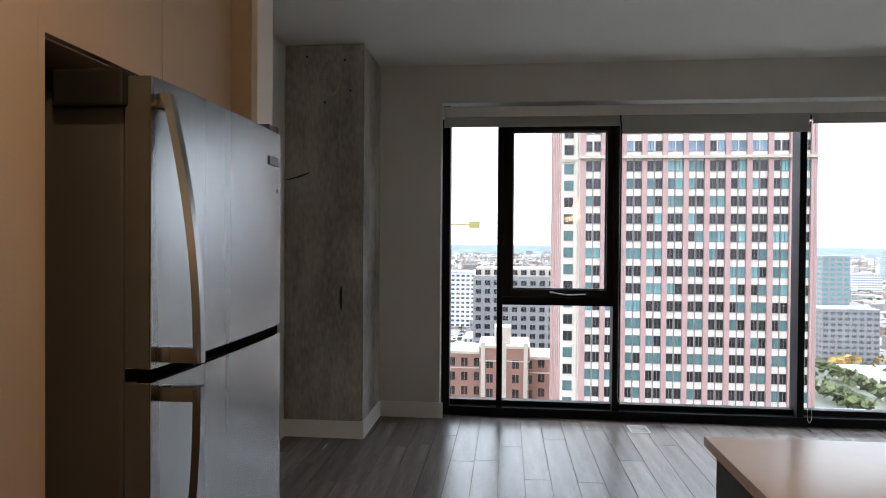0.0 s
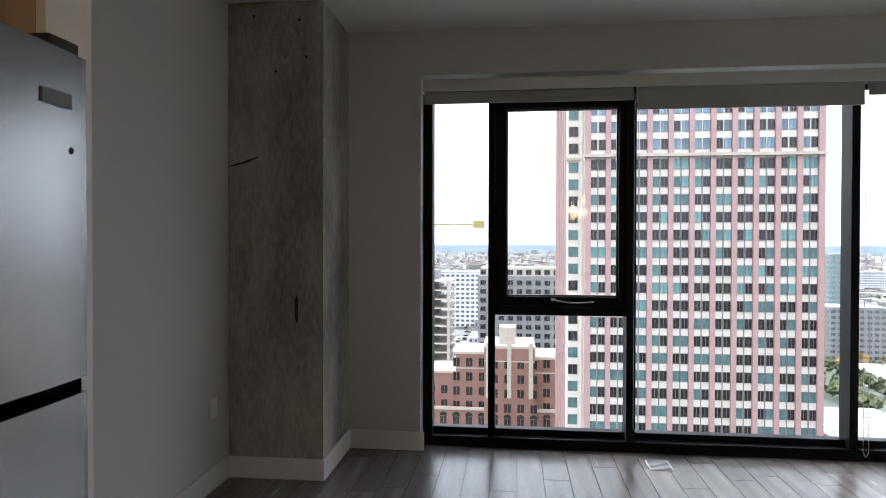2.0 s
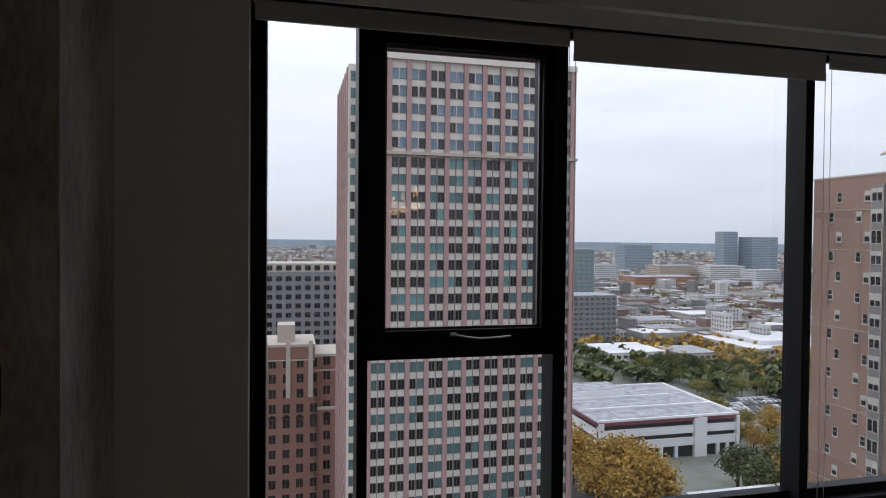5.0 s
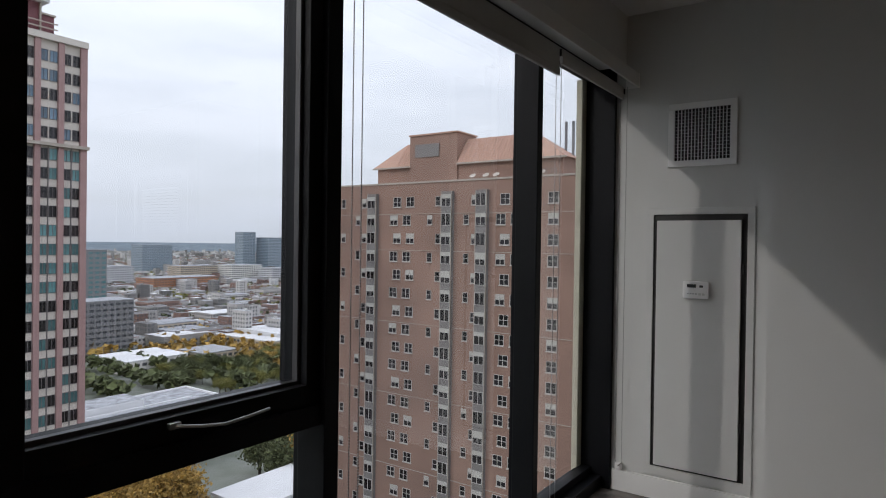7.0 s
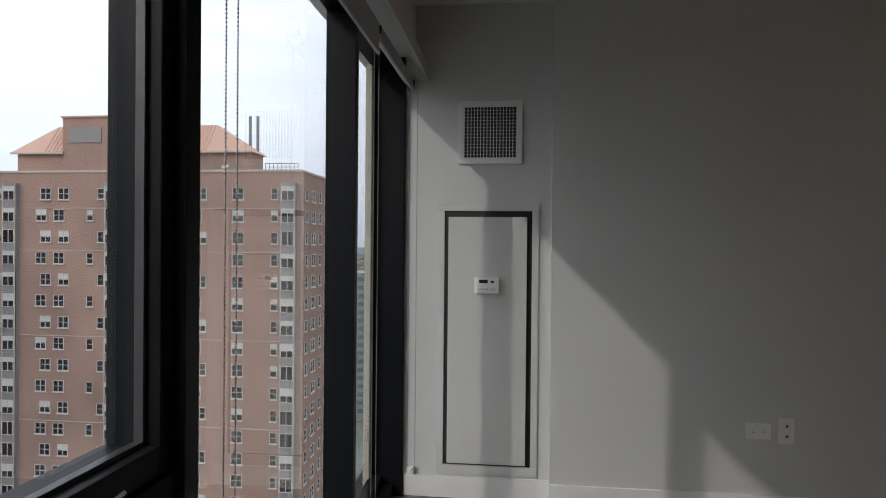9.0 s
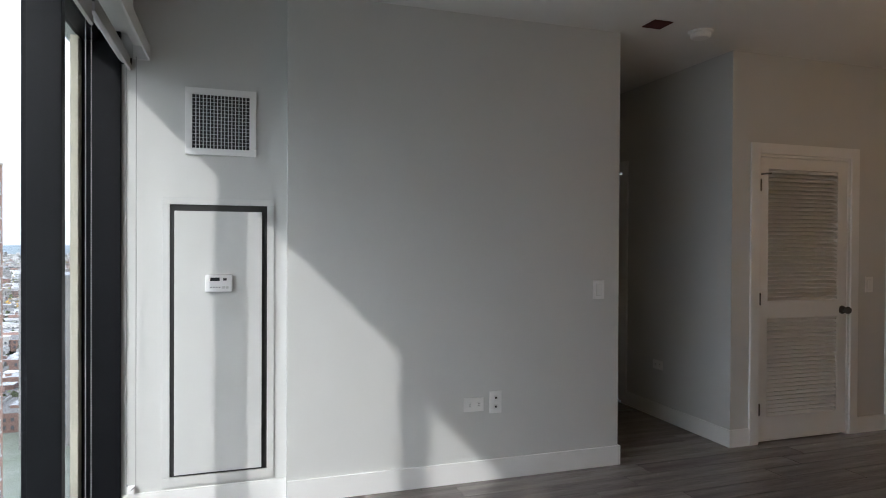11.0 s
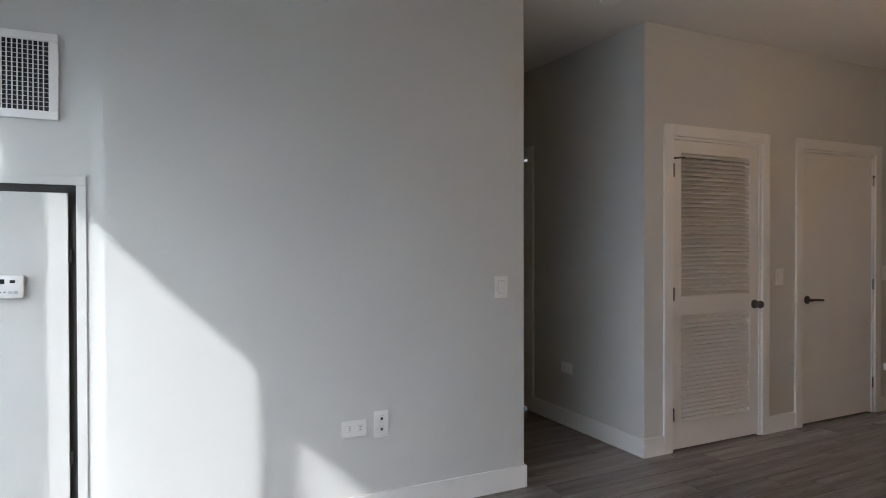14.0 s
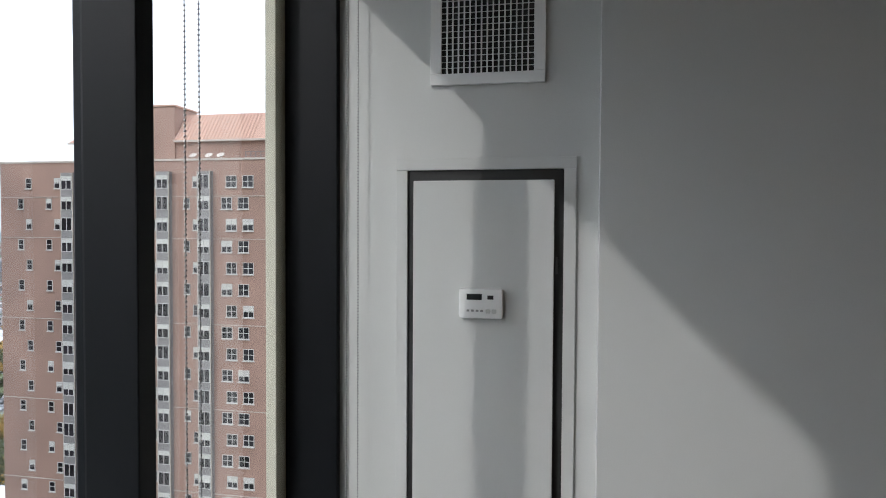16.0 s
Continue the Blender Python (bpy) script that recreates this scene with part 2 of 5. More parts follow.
DOWNLIGHTS = ((-0.5, -7.75, 8), (-3.3, -4.6, 32))
CAN = 0.05
rows = [(LX - 0.2, 4.0, BY - 0.2, DOWNLIGHTS[0][1] - CAN, H, H + 0.2), (LX - 0.2, 4.0, DOWNLIGHTS[0][1] + CAN, DOWNLIGHTS[1][1] - CAN, H, H + 0.2), (LX - 0.2, 4.0, DOWNLIGHTS[1][1] + CAN, 0.45, H, H + 0.2)]
for lx, ly, _ in DOWNLIGHTS:
    rows += [(LX - 0.2, lx - CAN, ly - CAN, ly + CAN, H, H + 0.2), (lx + CAN, 4.0, ly - CAN, ly + CAN, H, H + 0.2), (lx - CAN, lx + CAN, ly - CAN, ly + CAN, H + 0.12, H + 0.2)]
setting("ceiling", boxes(*rows), CEIL, "flat off-white painted ceiling")
setting("subfloor", boxes((LX - 0.2, 4.0, BY - 0.2, 0.25, -0.2, -0.012)), SUBFLOOR, "dark floor slab under the planks", "floor")
setting("wall_west", boxes((LX - 0.2, LX, BY - 0.2, 0.25, -0.2, H + 0.0)), PAINT, "pale grey painted wall behind the fridge", "wall")
setting("wall_window_side", boxes((LX, -3.555, WY, 0.108, -0.2, H)), PAINT, "pale grey painted wall beside the window", "wall")
setting("wall_window_head", boxes((-3.555, AX + 0.2, WY, 0.108, 2.45, H)), PAINT, "pale grey painted wall above the window", "wall")
setting("wall_recess", boxes((AX, AX + 0.12, -0.91, 0.108, -0.2, H)), PAINT, "pale grey wall with an access panel", "wall")
setting("wall_east", boxes((WX, 0.16, CY0, -0.888, -0.2, H)), PAINT, "pale grey painted wall with outlets", "wall")
setting("wall_corridor_north", boxes((0.16, 4.0, CY0, CY0 + 0.12, -0.2, H)), PAINT, "pale grey corridor wall", "wall")
setting("wall_corridor_end", boxes((3.2, 3.4, CY1 - 0.1, CY0, -0.2, H)), PAINT, "pale grey wall at the corridor's end", "wall")


def wall_with_gaps(name, fixed0, fixed1, axis, start, end, gaps, label):
    """A wall along one axis with door gaps (from, to, height)."""
    rows = []
    at = start
    for g0, g1, gh in gaps:
        rows += [(at, g0, -0.2, H), (g0, g1, gh, H)]
        at = g1
    rows.append((at, end, -0.2, H))
    bm = bmesh.new()
    for a, b, z0, z1 in rows:
        if axis == "y":
            box(bm, fixed0, fixed1, a, b, z0, z1)
        else:
            box(bm, a, b, fixed0, fixed1, z0, z1)
    return setting(name, bm, PAINT, label, "wall")


DOOR1, DOOR2, DOOR3 = (-4.962, -4.108), (-6.293, -5.40), (-7.55, -6.65)
wall_with_gaps("wall_doors", DX, DX + 0.12, "y", BY, CY1 - 0.12, [(*DOOR3, 2.05), (*DOOR2, 2.06), (*DOOR1, 2.06)], "pale greige wall with three doors")
wall_with_gaps("wall_corridor_south", CY1 - 0.12, CY1, "x", DX, 3.2, [(1.34, 2.19, 2.06)], "pale grey corridor wall with an outlet")
setting("wall_hall_end", boxes((-1.7, 0.3, BY - 0.2, BY, -0.2, H)), PAINT, "pale grey wall at the hall's end", "wall")
setting("wall_hall_side", boxes((-1.62, -1.504, BY, KY - 0.1, -0.2, H)), PAINT, "pale painted hall wall", "wall")
setting("wall_kitchen", boxes((LX, -1.504, KY - 0.1, KY, -0.2, H)), PAINT, "pale painted kitchen wall", "wall")
setting("wall_closet_back", boxes((0.9, 1.0, -6.4, -4.02, -0.2, H)), PAINT, "plain closet back wall", "wall")


def baseboard(x0, x1, y0, y1):
    bm = boxes((x0, x1, y0, y1, 0.0, 0.122), bevel=0.003)
    return setting("baseboard", bm, TRIM, "white painted baseboard along the wall", "baseboard")


T = 0.014
baseboard(LX, LX + T, -3.025, -0.72)
baseboard(LX, -4.036 + T, -0.714 - T, -0.714)
baseboard(-4.036, -4.036 + T, -0.712, WY - 0.001)
baseboard(-4.02, -3.53, WY - T, WY)
baseboard(AX - T, AX, -0.888, -0.08)
baseboard(WX - T, WX, CY0 - 0.0, -0.889)
baseboard(-T, 3.1, CY0 - T, CY0 - 0.001)
baseboard(DX - T, 1.262, CY1 + 0.001, CY1 + T)
baseboard(DX - T, DX, -4.032, CY1)
baseboard(DX - T, DX, -5.324, -5.038)
baseboard(DX - T, DX, -6.574, -6.369)
baseboard(DX - T, DX, BY, -7.62)
baseboard(-1.49, DX - T, BY, BY + T)

# ---- concrete column ----
bm = boxes((LX + 0.001, -4.036, -0.712, WY + 0.05, 0.0, H), bevel=0.012)
setting("column", bm, CONC, "bare grey concrete column with form marks", "column")
for dx, dz in ((0.16, 2.66), (0.43, 2.63), (0.29, 2.34), (0.47, 2.42)):
    pin = tagged(part("column_pin", lathe(bmesh.new(), [(0.008, 0), (0.008, 0.004), (0.0, 0.005)], (LX + dx, -0.716, dz), 10, "y"), SLOT), "small dark pin hole in the concrete column", "pin hole", "", "structure")

STAIN = mat("column_smear", (0.035, 0.032, 0.03), 0.8, amount=0.3)
PATCH = mat("column_patch", (0.36, 0.345, 0.31), 0.85, scale=9, amount=0.3, tint=(0.2, 0.19, 0.175))
st_rnd = random.Random(4)


def smear(points, width, material, label):
    """A thin irregular mark on the front of the column."""
    bm = bmesh.new()
    prev = None
    for i, (px, pz) in enumerate(points):
        w = width * (0.25 + 0.75 * math.sin(math.pi * (i + 0.5) / len(points))) * st_rnd.uniform(0.7, 1.2)
        cur = (bm.verts.new((px, -0.7135, pz - w)), bm.verts.new((px, -0.7135, pz + w)))
        if prev:
            bm.faces.new((prev[0], cur[0], cur[1], prev[1]))
        prev = cur
    return tagged(part("column_mark", bm, material), label, "mark", "", "structure")


smear([(LX + 0.005 + 0.018 * i, 1.80 + 0.0035 * i + 0.00018 * i * i) for i in range(11)], 0.008, STAIN, "dark scrape on the concrete column")
smear([(-4.20 + 0.004 * i, 0.98 + 0.0 * i) for i in range(6)], 0.10, STAIN, "dark vertical stain on the concrete column")
for k in range(26):
    an = 2 * math.pi * k / 26
    cx, cz = -4.27 + 0.07 * math.cos(an), 2.5 + 0.11 * math.sin(an)
    smear([(cx - 0.016, cz), (cx, cz + 0.003), (cx + 0.016, cz)], 0.012, PATCH, "pale trowel ring on the concrete column")
tagged(part("corner_bead", boxes((-4.040, -4.0325, -0.7155, -0.7095, 0.122, H - 0.001)), PATCH), "pale corner edge of the concrete column", "corner bead", "", "structure")

# ---- window wall ----
window = thing("window_1", (-1.76, 0.1, 0.0), "floor-to-ceiling window in dark aluminium frames", "window", "", "structure")
GY0 = 0.085


def bar(name, x0, x1, z0, z1, y0=0.0, y1=0.11, label=""):
    return sub(name, boxes((x0, x1, y0, y1, z0, z1), bevel=0.003), FRAME, window, label)


TOP = 2.39
bar("jamb", -3.554, -3.492, 0.0, 2.449, -0.02)
bar("jamb", 0.028, 0.058, 0.0, 2.449, -0.078)
bar("head", -3.492, 0.028, TOP, 2.449, 0.02)
bar("bottom_rail", -3.492, 0.028, 0.0, 0.07, -0.028)
for x0, x1 in ((-3.118, -3.073), (-2.222, -2.163), (-0.857, -0.806)):
    bar("mullion", x0, x1, 0.07, TOP, -0.025)
for x0, x1 in ((-3.492, -3.118), (-3.073, -2.222), (-2.163, -0.857), (-0.806, 0.028)):
    bar("sill_rail", x0, x1, 0.07, 0.112, 0.035, 0.11)
bar("transom", -3.073, -2.222, 0.882, 0.943, -0.012)
sash = sub("sash", boxes((-3.073, -3.0, 0.0, 0.12, 0.945, TOP), (-2.27, -2.222, 0.0, 0.12, 0.945, TOP), (-3.0, -2.27, 0.0, 0.12, 0.945, 1.005), (-3.0, -2.27, 0.0, 0.12, 2.25, TOP), bevel=0.003), FRAME, window, "opening casement sash")
bead = mat("glazing_bead", (0.05, 0.05, 0.055), 0.4, amount=0.1)
sub("glazing_bead", boxes((-3.0, -2.989, 0.03, 0.05, 1.005, 2.25), (-2.281, -2.27, 0.03, 0.05, 1.005, 2.25), (-2.989, -2.281, 0.03, 0.05, 1.005, 1.015), (-2.989, -2.281, 0.03, 0.05, 2.24, 2.25)), bead, sash, "grey glazing bead")
h = bmesh.new()
tube(h, [(-2.69, -0.012, 0.985), (-2.63, -0.028, 0.975), (-2.57, -0.035, 0.968), (-2.50, -0.034, 0.971), (-2.43, -0.03, 0.976)], 0.0042)
box(h, -2.705, -2.675, -0.014, 0.002, 0.978, 0.994, bevel=0.003)
sub("sash_handle", h, mat("satin_nickel", (0.62, 0.61, 0.59), 0.3, 1.0, amount=0.05, bump=0.0), sash, "bright metal sash handle", True)
for x0, x1, z0, z1, gy in ((-3.492, -3.118, 0.112, TOP, GY0), (-3.0, -2.27, 1.005, 2.25, 0.048), (-3.073, -2.222, 0.112, 0.882, GY0), (-2.163, -0.857, 0.112, TOP, GY0), (-0.806, 0.028, 0.112, TOP, GY0)):
    pane = sub("pane", boxes((x0 - 0.01, x1 + 0.01, gy, gy + 0.008, z0 - 0.01, z1 + 0.01)), GLASS, window)
    pane.visible_shadow = False
# pale post of the facade just outside the last pane
POST = mat("facade_post", (0.6, 0.56, 0.45), 0.7, amount=0.08)
tagged(part("facade_post", boxes((-0.045, 0.026, 0.1, 0.135, 0.05, 2.39), bevel=0.003), POST), "cream metal facade post outside the window", "facade post", "", "structure")

# roller blinds rolled up in a long fascia
housing = thing("blind_housing", (-1.76, WY, 2.33), "long pale fascia of the roller blinds above the window", "blind housing")
sub("fascia", boxes((-3.53, AX - 0.014, WY - 0.078, WY - 0.066, 2.326, 2.403), bevel=0.004), FASCIA, housing)
sub("top_plate", boxes((-3.53, AX - 0.014, WY - 0.066, WY - 0.002, 2.391, 2.403)), FASCIA, housing)
for xa in (-3.54, AX - 0.014):
    sub("end_cap", boxes((xa, xa + 0.01, WY - 0.08, WY - 0.002, 2.322, 2.405), bevel=0.002), PLASTIC, housing, "white end cap")
for k, (x0, x1, z) in enumerate(((-3.535, -2.20, 2.275), (-2.18, -0.835, 2.215), (-0.81, AX - 0.01, 2.275))):
    b = thing("roller_blind", ((x0 + x1) / 2, -0.09, z), ("rolled-up grey fabric roller blind", "grey fabric roller blind lowered a hand's width", "rolled-up grey fabric roller blind")[k], "roller blind", "blinds over the window")
    r = bmesh.new()
    lathe(r, [(0.026, 0), (0.026, x1 - x0)], (x0, -0.09, 2.325), 20, "x")
    sub("roll", r, FABRIC, b, "", True)
    cloth = sub("cloth", boxes((x0, x1, -0.118, -0.115, z, 2.335)), FABRIC, b)
    sub("hem_bar", boxes((x0, x1, -0.124, -0.109, z - 0.012, z + 0.022), bevel=0.004), FABRIC, cloth, "grey hem bar")
    sub("bracket", boxes((x1 + 0.002, x1 + 0.012, -0.125, -0.06, 2.295, 2.327)), BLACK, b, "black bracket")


def bead_chain(x, y, z0, z1, gap, group, dy=0.0, n=230):
    """A loop of small beads that hangs from a blind's end."""
    c = thing("bead_chain", (x, y, z0), "thin pale bead chain loop hanging from a blind", "blind chain", group)
    for s in (-gap / 2, gap / 2):
        bm = bmesh.new()
        tube(bm, [(x + s, y + dy * s, z0 + 0.03), (x + s, y + dy * s, z1)], 0.0009, 5)
        for i in range(n):
            z = z0 + 0.03 + (z1 - z0 - 0.03) * (i + 0.5) / n
            bmesh.ops.create_icosphere(bm, subdivisions=1, radius=0.003, matrix=Matrix.Translation((x + s, y + dy * s, z)))
        sub("bead_strand", bm, CHAIN, c, "", True)
    sub("loop_end", tube(bmesh.new(), [(x - gap / 2, y - dy * gap / 2, z0 + 0.03), (x - gap / 4, y, z0 + 0.006), (x, y, z0), (x + gap / 4, y, z0 + 0.006), (x + gap / 2, y + dy * gap / 2, z0 + 0.03)], 0.0028, 6), CHAIN, c, "", True)
    return c


bead_chain(-2.178, -0.1, 0.16, 2.30, 0.024, "blind chains", -0.6)
bead_chain(-0.80, -0.1, 0.05, 2.30, 0.024, "blind chains", -0.6)
bead_chain(AX - 0.02, -0.125, 0.14, 2.33, 0.03, "blind chains", 1.6)
clip = thing("chain_tensioner", (AX - 0.012, -0.125, 0.125), "small clear chain tensioner on the wall", "chain tensioner")
sub("clip_body", boxes((AX - 0.03, AX - 0.001, -0.143, -0.107, 0.125, 0.165), bevel=0.006), PLASTIC, clip)

# ---- return-air grille and access panel in the recess ----
grille = thing("wall_vent", (AX, -0.551, 1.86), "white return-air grille with a dark egg-crate core", "wall vent")
gy0, gy1, gz0, gz1 = -0.727, -0.375, 1.857, 2.204
sub("grille_frame", boxes((AX - 0.014, AX - 0.001, gy0, gy1, gz0, gz0 + 0.034), (AX - 0.014, AX - 0.001, gy0, gy1, gz1 - 0.034, gz1), (AX - 0.014, AX - 0.001, gy0, gy0 + 0.034, gz0 + 0.034, gz1 - 0.034), (AX - 0.014, AX - 0.001, gy1 - 0.034, gy1, gz0 + 0.034, gz1 - 0.034), bevel=0.002), TRIM, grille)
# no duct is modelled: a thin dark sheet paints in its shade
sub("backing", boxes((AX - 0.002, AX - 0.0005, gy0 + 0.03, gy1 - 0.03, gz0 + 0.03, gz1 - 0.03)), SLOT, grille, "flat dark sheet painted as the shade behind the grille")
for i in range(1, 16):
    y = gy0 + 0.034 + (gy1 - gy0 - 0.068) * i / 16
    sub("vertical_vane", boxes((AX - 0.013, AX - 0.003, y - 0.0019, y + 0.0019, gz0 + 0.034, gz1 - 0.034)), TRIM, grille)
for i in range(1, 15):
    z = gz0 + 0.034 + (gz1 - gz0 - 0.068) * i / 15
    sub("cross_vane", boxes((AX - 0.0065, AX - 0.0035, gy0 + 0.034, gy1 - 0.034, z - 0.0008, z + 0.0008)), TRIM, grille)

panel = thing("access_panel", (AX, -0.565, 0.19), "white steel access door in a flat frame on the wall", "access panel")
py0, py1, pz0, pz1 = -0.822, -0.267, 0.135, 1.632
fw = 0.036
sub("panel_frame", boxes((AX - 0.012, AX - 0.001, py0, py1, pz0, pz0 + 0.05), (AX - 0.012, AX - 0.001, py0, py1, pz1 - fw, pz1), (AX - 0.012, AX - 0.001, py0, py0 + fw, pz0 + 0.05, pz1 - fw), (AX - 0.012, AX - 0.001, py1 - fw, py1, pz0 + 0.05, pz1 - fw), bevel=0.002), PAINT, panel)
# thin dark sheet whose colour gives the slit round the door its shade
sub("recess", boxes((AX - 0.002, AX - 0.0006, py0 + fw, py1 - fw, pz0 + 0.05, pz1 - fw)), SLOT, panel, "flat dark sheet painted as the shade round the door")
dy0, dy1 = py0 + fw + 0.028, py1 - fw - 0.023
leaf = sub("panel_door", boxes((AX - 0.028, AX - 0.003, dy0, dy1, pz0 + 0.064, pz1 - fw - 0.034), bevel=0.003), PAINT, panel, "painted steel door")
for z in (0.45, 1.28):
    sub("hinge", boxes((AX - 0.02, AX - 0.004, dy0 - 0.012, dy0 - 0.001, z, z + 0.05), bevel=0.002), SLOT, panel)

thermo = thing("thermostat", (AX - 0.03, -0.562, 1.14), "white programmable thermostat on the access door", "thermostat")
ty0, ty1, tz0, tz1 = -0.609, -0.474, 1.142, 1.234
tx = AX - 0.029
sub("case", boxes((tx - 0.026, tx, ty0, ty1, tz0, tz1), bevel=0.012), PLASTIC, thermo, "rounded white case", True)
sub("screen", boxes((tx - 0.028, tx - 0.0262, ty1 - 0.072, ty1 - 0.026, tz1 - 0.034, tz1 - 0.016)), LCD, thermo, "small dark display")
sub("badge", boxes((tx - 0.028, tx - 0.0262, ty0 + 0.028, ty0 + 0.046, tz1 - 0.032, tz1 - 0.020), bevel=0.001), SLOT, thermo, "dark grey badge")
for i in range(4):
    y = ty1 - 0.03 - i * 0.014
    sub("button", boxes((tx - 0.028, tx - 0.0262, y - 0.004, y + 0.004, tz0 + 0.022, tz0 + 0.028)), CHAIN, thermo)
for y in (ty0 + 0.026, ty0 + 0.044):
    sub("button", boxes((tx - 0.028, tx - 0.0262, y - 0.007, y + 0.007, tz0 + 0.018, tz0 + 0.03), bevel=0.002), FASCIA, thermo)


# ---- outlets and switches ----
def plate(name, at, normal, w, h, kind, label, group):
    """A wall plate; normal is one of -x, +y. kind: outlet, outlet_flat, switch, jack."""
    t = thing(name, at, label, {"switch": "light switch", "jack": "cable plate"}.get(kind, "outlet"), group)

    def face(u0, u1, v0, v1, d0, d1, bevel=0.0):
        x, y, z = at
        if normal == "-x":
            return boxes((x - d1, x - d0, y + u0, y + u1, z + v0, z + v1), bevel=bevel)
        return boxes((x + u0, x + u1, y + d0, y + d1, z + v0, z + v1), bevel=bevel)
    p = sub("cover_plate", face(-w / 2, w / 2, -h / 2, h / 2, 0.0005, 0.007, 0.002), PLASTIC, t)
    if kind == "switch":
        sub("rocker", face(-w * 0.22, w * 0.22, -h * 0.29, h * 0.29, 0.007, 0.011, 0.0015), TRIM, p)
        sub("rocker_gap", face(-w * 0.25, w * 0.25, -h * 0.31, h * 0.31, 0.0062, 0.0073), FASCIA, p)
    else:
        flat = kind == "outlet_flat"
        for s in (-1, 1):
            cu, cv = (s * w * 0.22, 0) if flat else (0, s * h * 0.2)
            sub("socket", face(cu - 0.0145, cu + 0.0145, cv - 0.0145, cv + 0.0145, 0.007, 0.0095, 0.003), TRIM, p)
            if kind == "jack":
                sub("jack_hole", face(cu - 0.006, cu + 0.006, cv - 0.006, cv + 0.006, 0.0095, 0.013, 0.002), SLOT, p)
            else:
                for du in (-0.006, 0.006):
                    q = (cu - 0.002 + 0, cv + du) if flat else (cu + du, cv + 0.002)
                    if flat:
                        sub("slot", face(q[0] - 0.005, q[0] + 0.005, q[1] - 0.0012, q[1] + 0.0012, 0.0093, 0.0101), SLOT, p)
                    else:
                        sub("slot", face(q[0] - 0.0012, q[0] + 0.0012, q[1] - 0.005, q[1] + 0.005, 0.0093, 0.0101), SLOT, p)
    return t


plate("wall_outlet", (WX, -1.957, 0.454), "-x", 0.125, 0.082, "outlet_flat", "white double outlet turned sideways low on the wall", "wall plates")
plate("cable_plate", (WX, -2.096, 0.46), "-x", 0.076, 0.132, "jack", "white cable plate with dark jacks low on the wall", "wall plates")
plate("light_switch", (WX, -2.792, 1.116), "-x", 0.08, 0.118, "switch", "white rocker light switch near the corner", "wall plates")
plate("light_switch", (DX, -5.155, 1.11), "-x", 0.075, 0.118, "switch", "white rocker light switch between two doors", "wall plates")
plate("light_switch", (DX, -6.43, 1.11), "-x", 0.07, 0.118, "switch", "white rocker light switch beside the bathroom door", "wall plates")
plate("wall_outlet", (0.84, CY1, 0.43), "+y", 0.125, 0.075, "outlet_flat", "white outlet low on the corridor wall", "wall plates")
lp = thing("wall_outlet", (LX, -0.905, 0.45), "white blank outlet cover low on the wall beside the column", "outlet", "wall plates")
sub("cover_plate", boxes((LX + 0.0005, LX + 0.007, -0.945, -0.865, 0.39, 0.505), bevel=0.002), PLASTIC, lp)

# ---- floor vent, smoke detector, ceiling plate ----
fv = thing("floor_vent", (-2.07, -0.25, 0.0), "small flush steel floor register near the window", "floor vent")
sub("frame", boxes((-2.135, -1.993, -0.34, -0.165, 0.0005, 0.004), bevel=0.001), FASCIA, fv)
for i in range(8):
    y = -0.328 + i * 0.0215
    sub("louver", boxes((-2.125, -2.003, y, y + 0.011, 0.004, 0.0065)), CHAIN, fv)
sd = thing("smoke_detector", (-0.185, -3.4, H), "white round smoke detector on the ceiling", "smoke detector")
sub("base_ring", lathe(bmesh.new(), [(0.0, -0.001), (0.075, -0.001), (0.075, -0.012), (0.068, -0.014), (0.0, -0.014)], (-0.185, -3.4, H), 32), PLASTIC, sd, "", True)
sub("cap", lathe(bmesh.new(), [(0.062, -0.014), (0.06, -0.036), (0.05, -0.045), (0.0, -0.046)], (-0.185, -3.4, H), 32), PLASTIC, sd, "", True)
cp = thing("ceiling_plate", (-0.21, -3.06, H), "dark maroon square opening in the ceiling", "ceiling plate")
sub("plate", boxes((-0.275, -0.145, -3.125, -2.995, H - 0.006, H - 0.001), bevel=0.001), REDHOLE, cp)


# ---- doors ----
def casing(name, axis, fixed, a, b, top, out, label):
    """Flat trim round a door gap, on the room side of a wall, with the jamb lining."""
    w, th = 0.075, 0.016
    bm = bmesh.new()
    for u0, u1, z0, z1 in ((a - w, a, 0.0, top + w), (b, b + w, 0.0, top + w), (a, b, top, top + w)):
        if axis == "y":
            box(bm, fixed - th, fixed - 0.0005, u0, u1, z0, z1, bevel=0.003)
        else:
            box(bm, u0, u1, fixed + 0.0005, fixed + th, z0, z1, bevel=0.003)
    for u0, u1, z0, z1 in ((a, a + 0.018, 0.0, top), (b - 0.018, b, 0.0, top), (a + 0.018, b - 0.018, top - 0.018, top)):
        if axis == "y":
            box(bm, fixed + 0.0005, fixed + out, u0, u1, z0, z1)
        else:
            box(bm, u0, u1, fixed - out, fixed - 0.0005, z0, z1)
    return setting(name, bm, TRIM, label, "door frame")


casing("door_frame_1", "y", DX, *DOOR1, 2.043, 0.12, "white flat door casing")
casing("door_frame_2", "y", DX, *DOOR2, 2.043, 0.12, "white flat door casing")
casing("door_frame_3", "y", DX, *DOOR3, 2.03, 0.12, "white flat casing of an open doorway")
casing("door_frame_4", "x", CY1, 1.34, 2.19, 2.057, 0.12, "white flat door casing in the corridor")


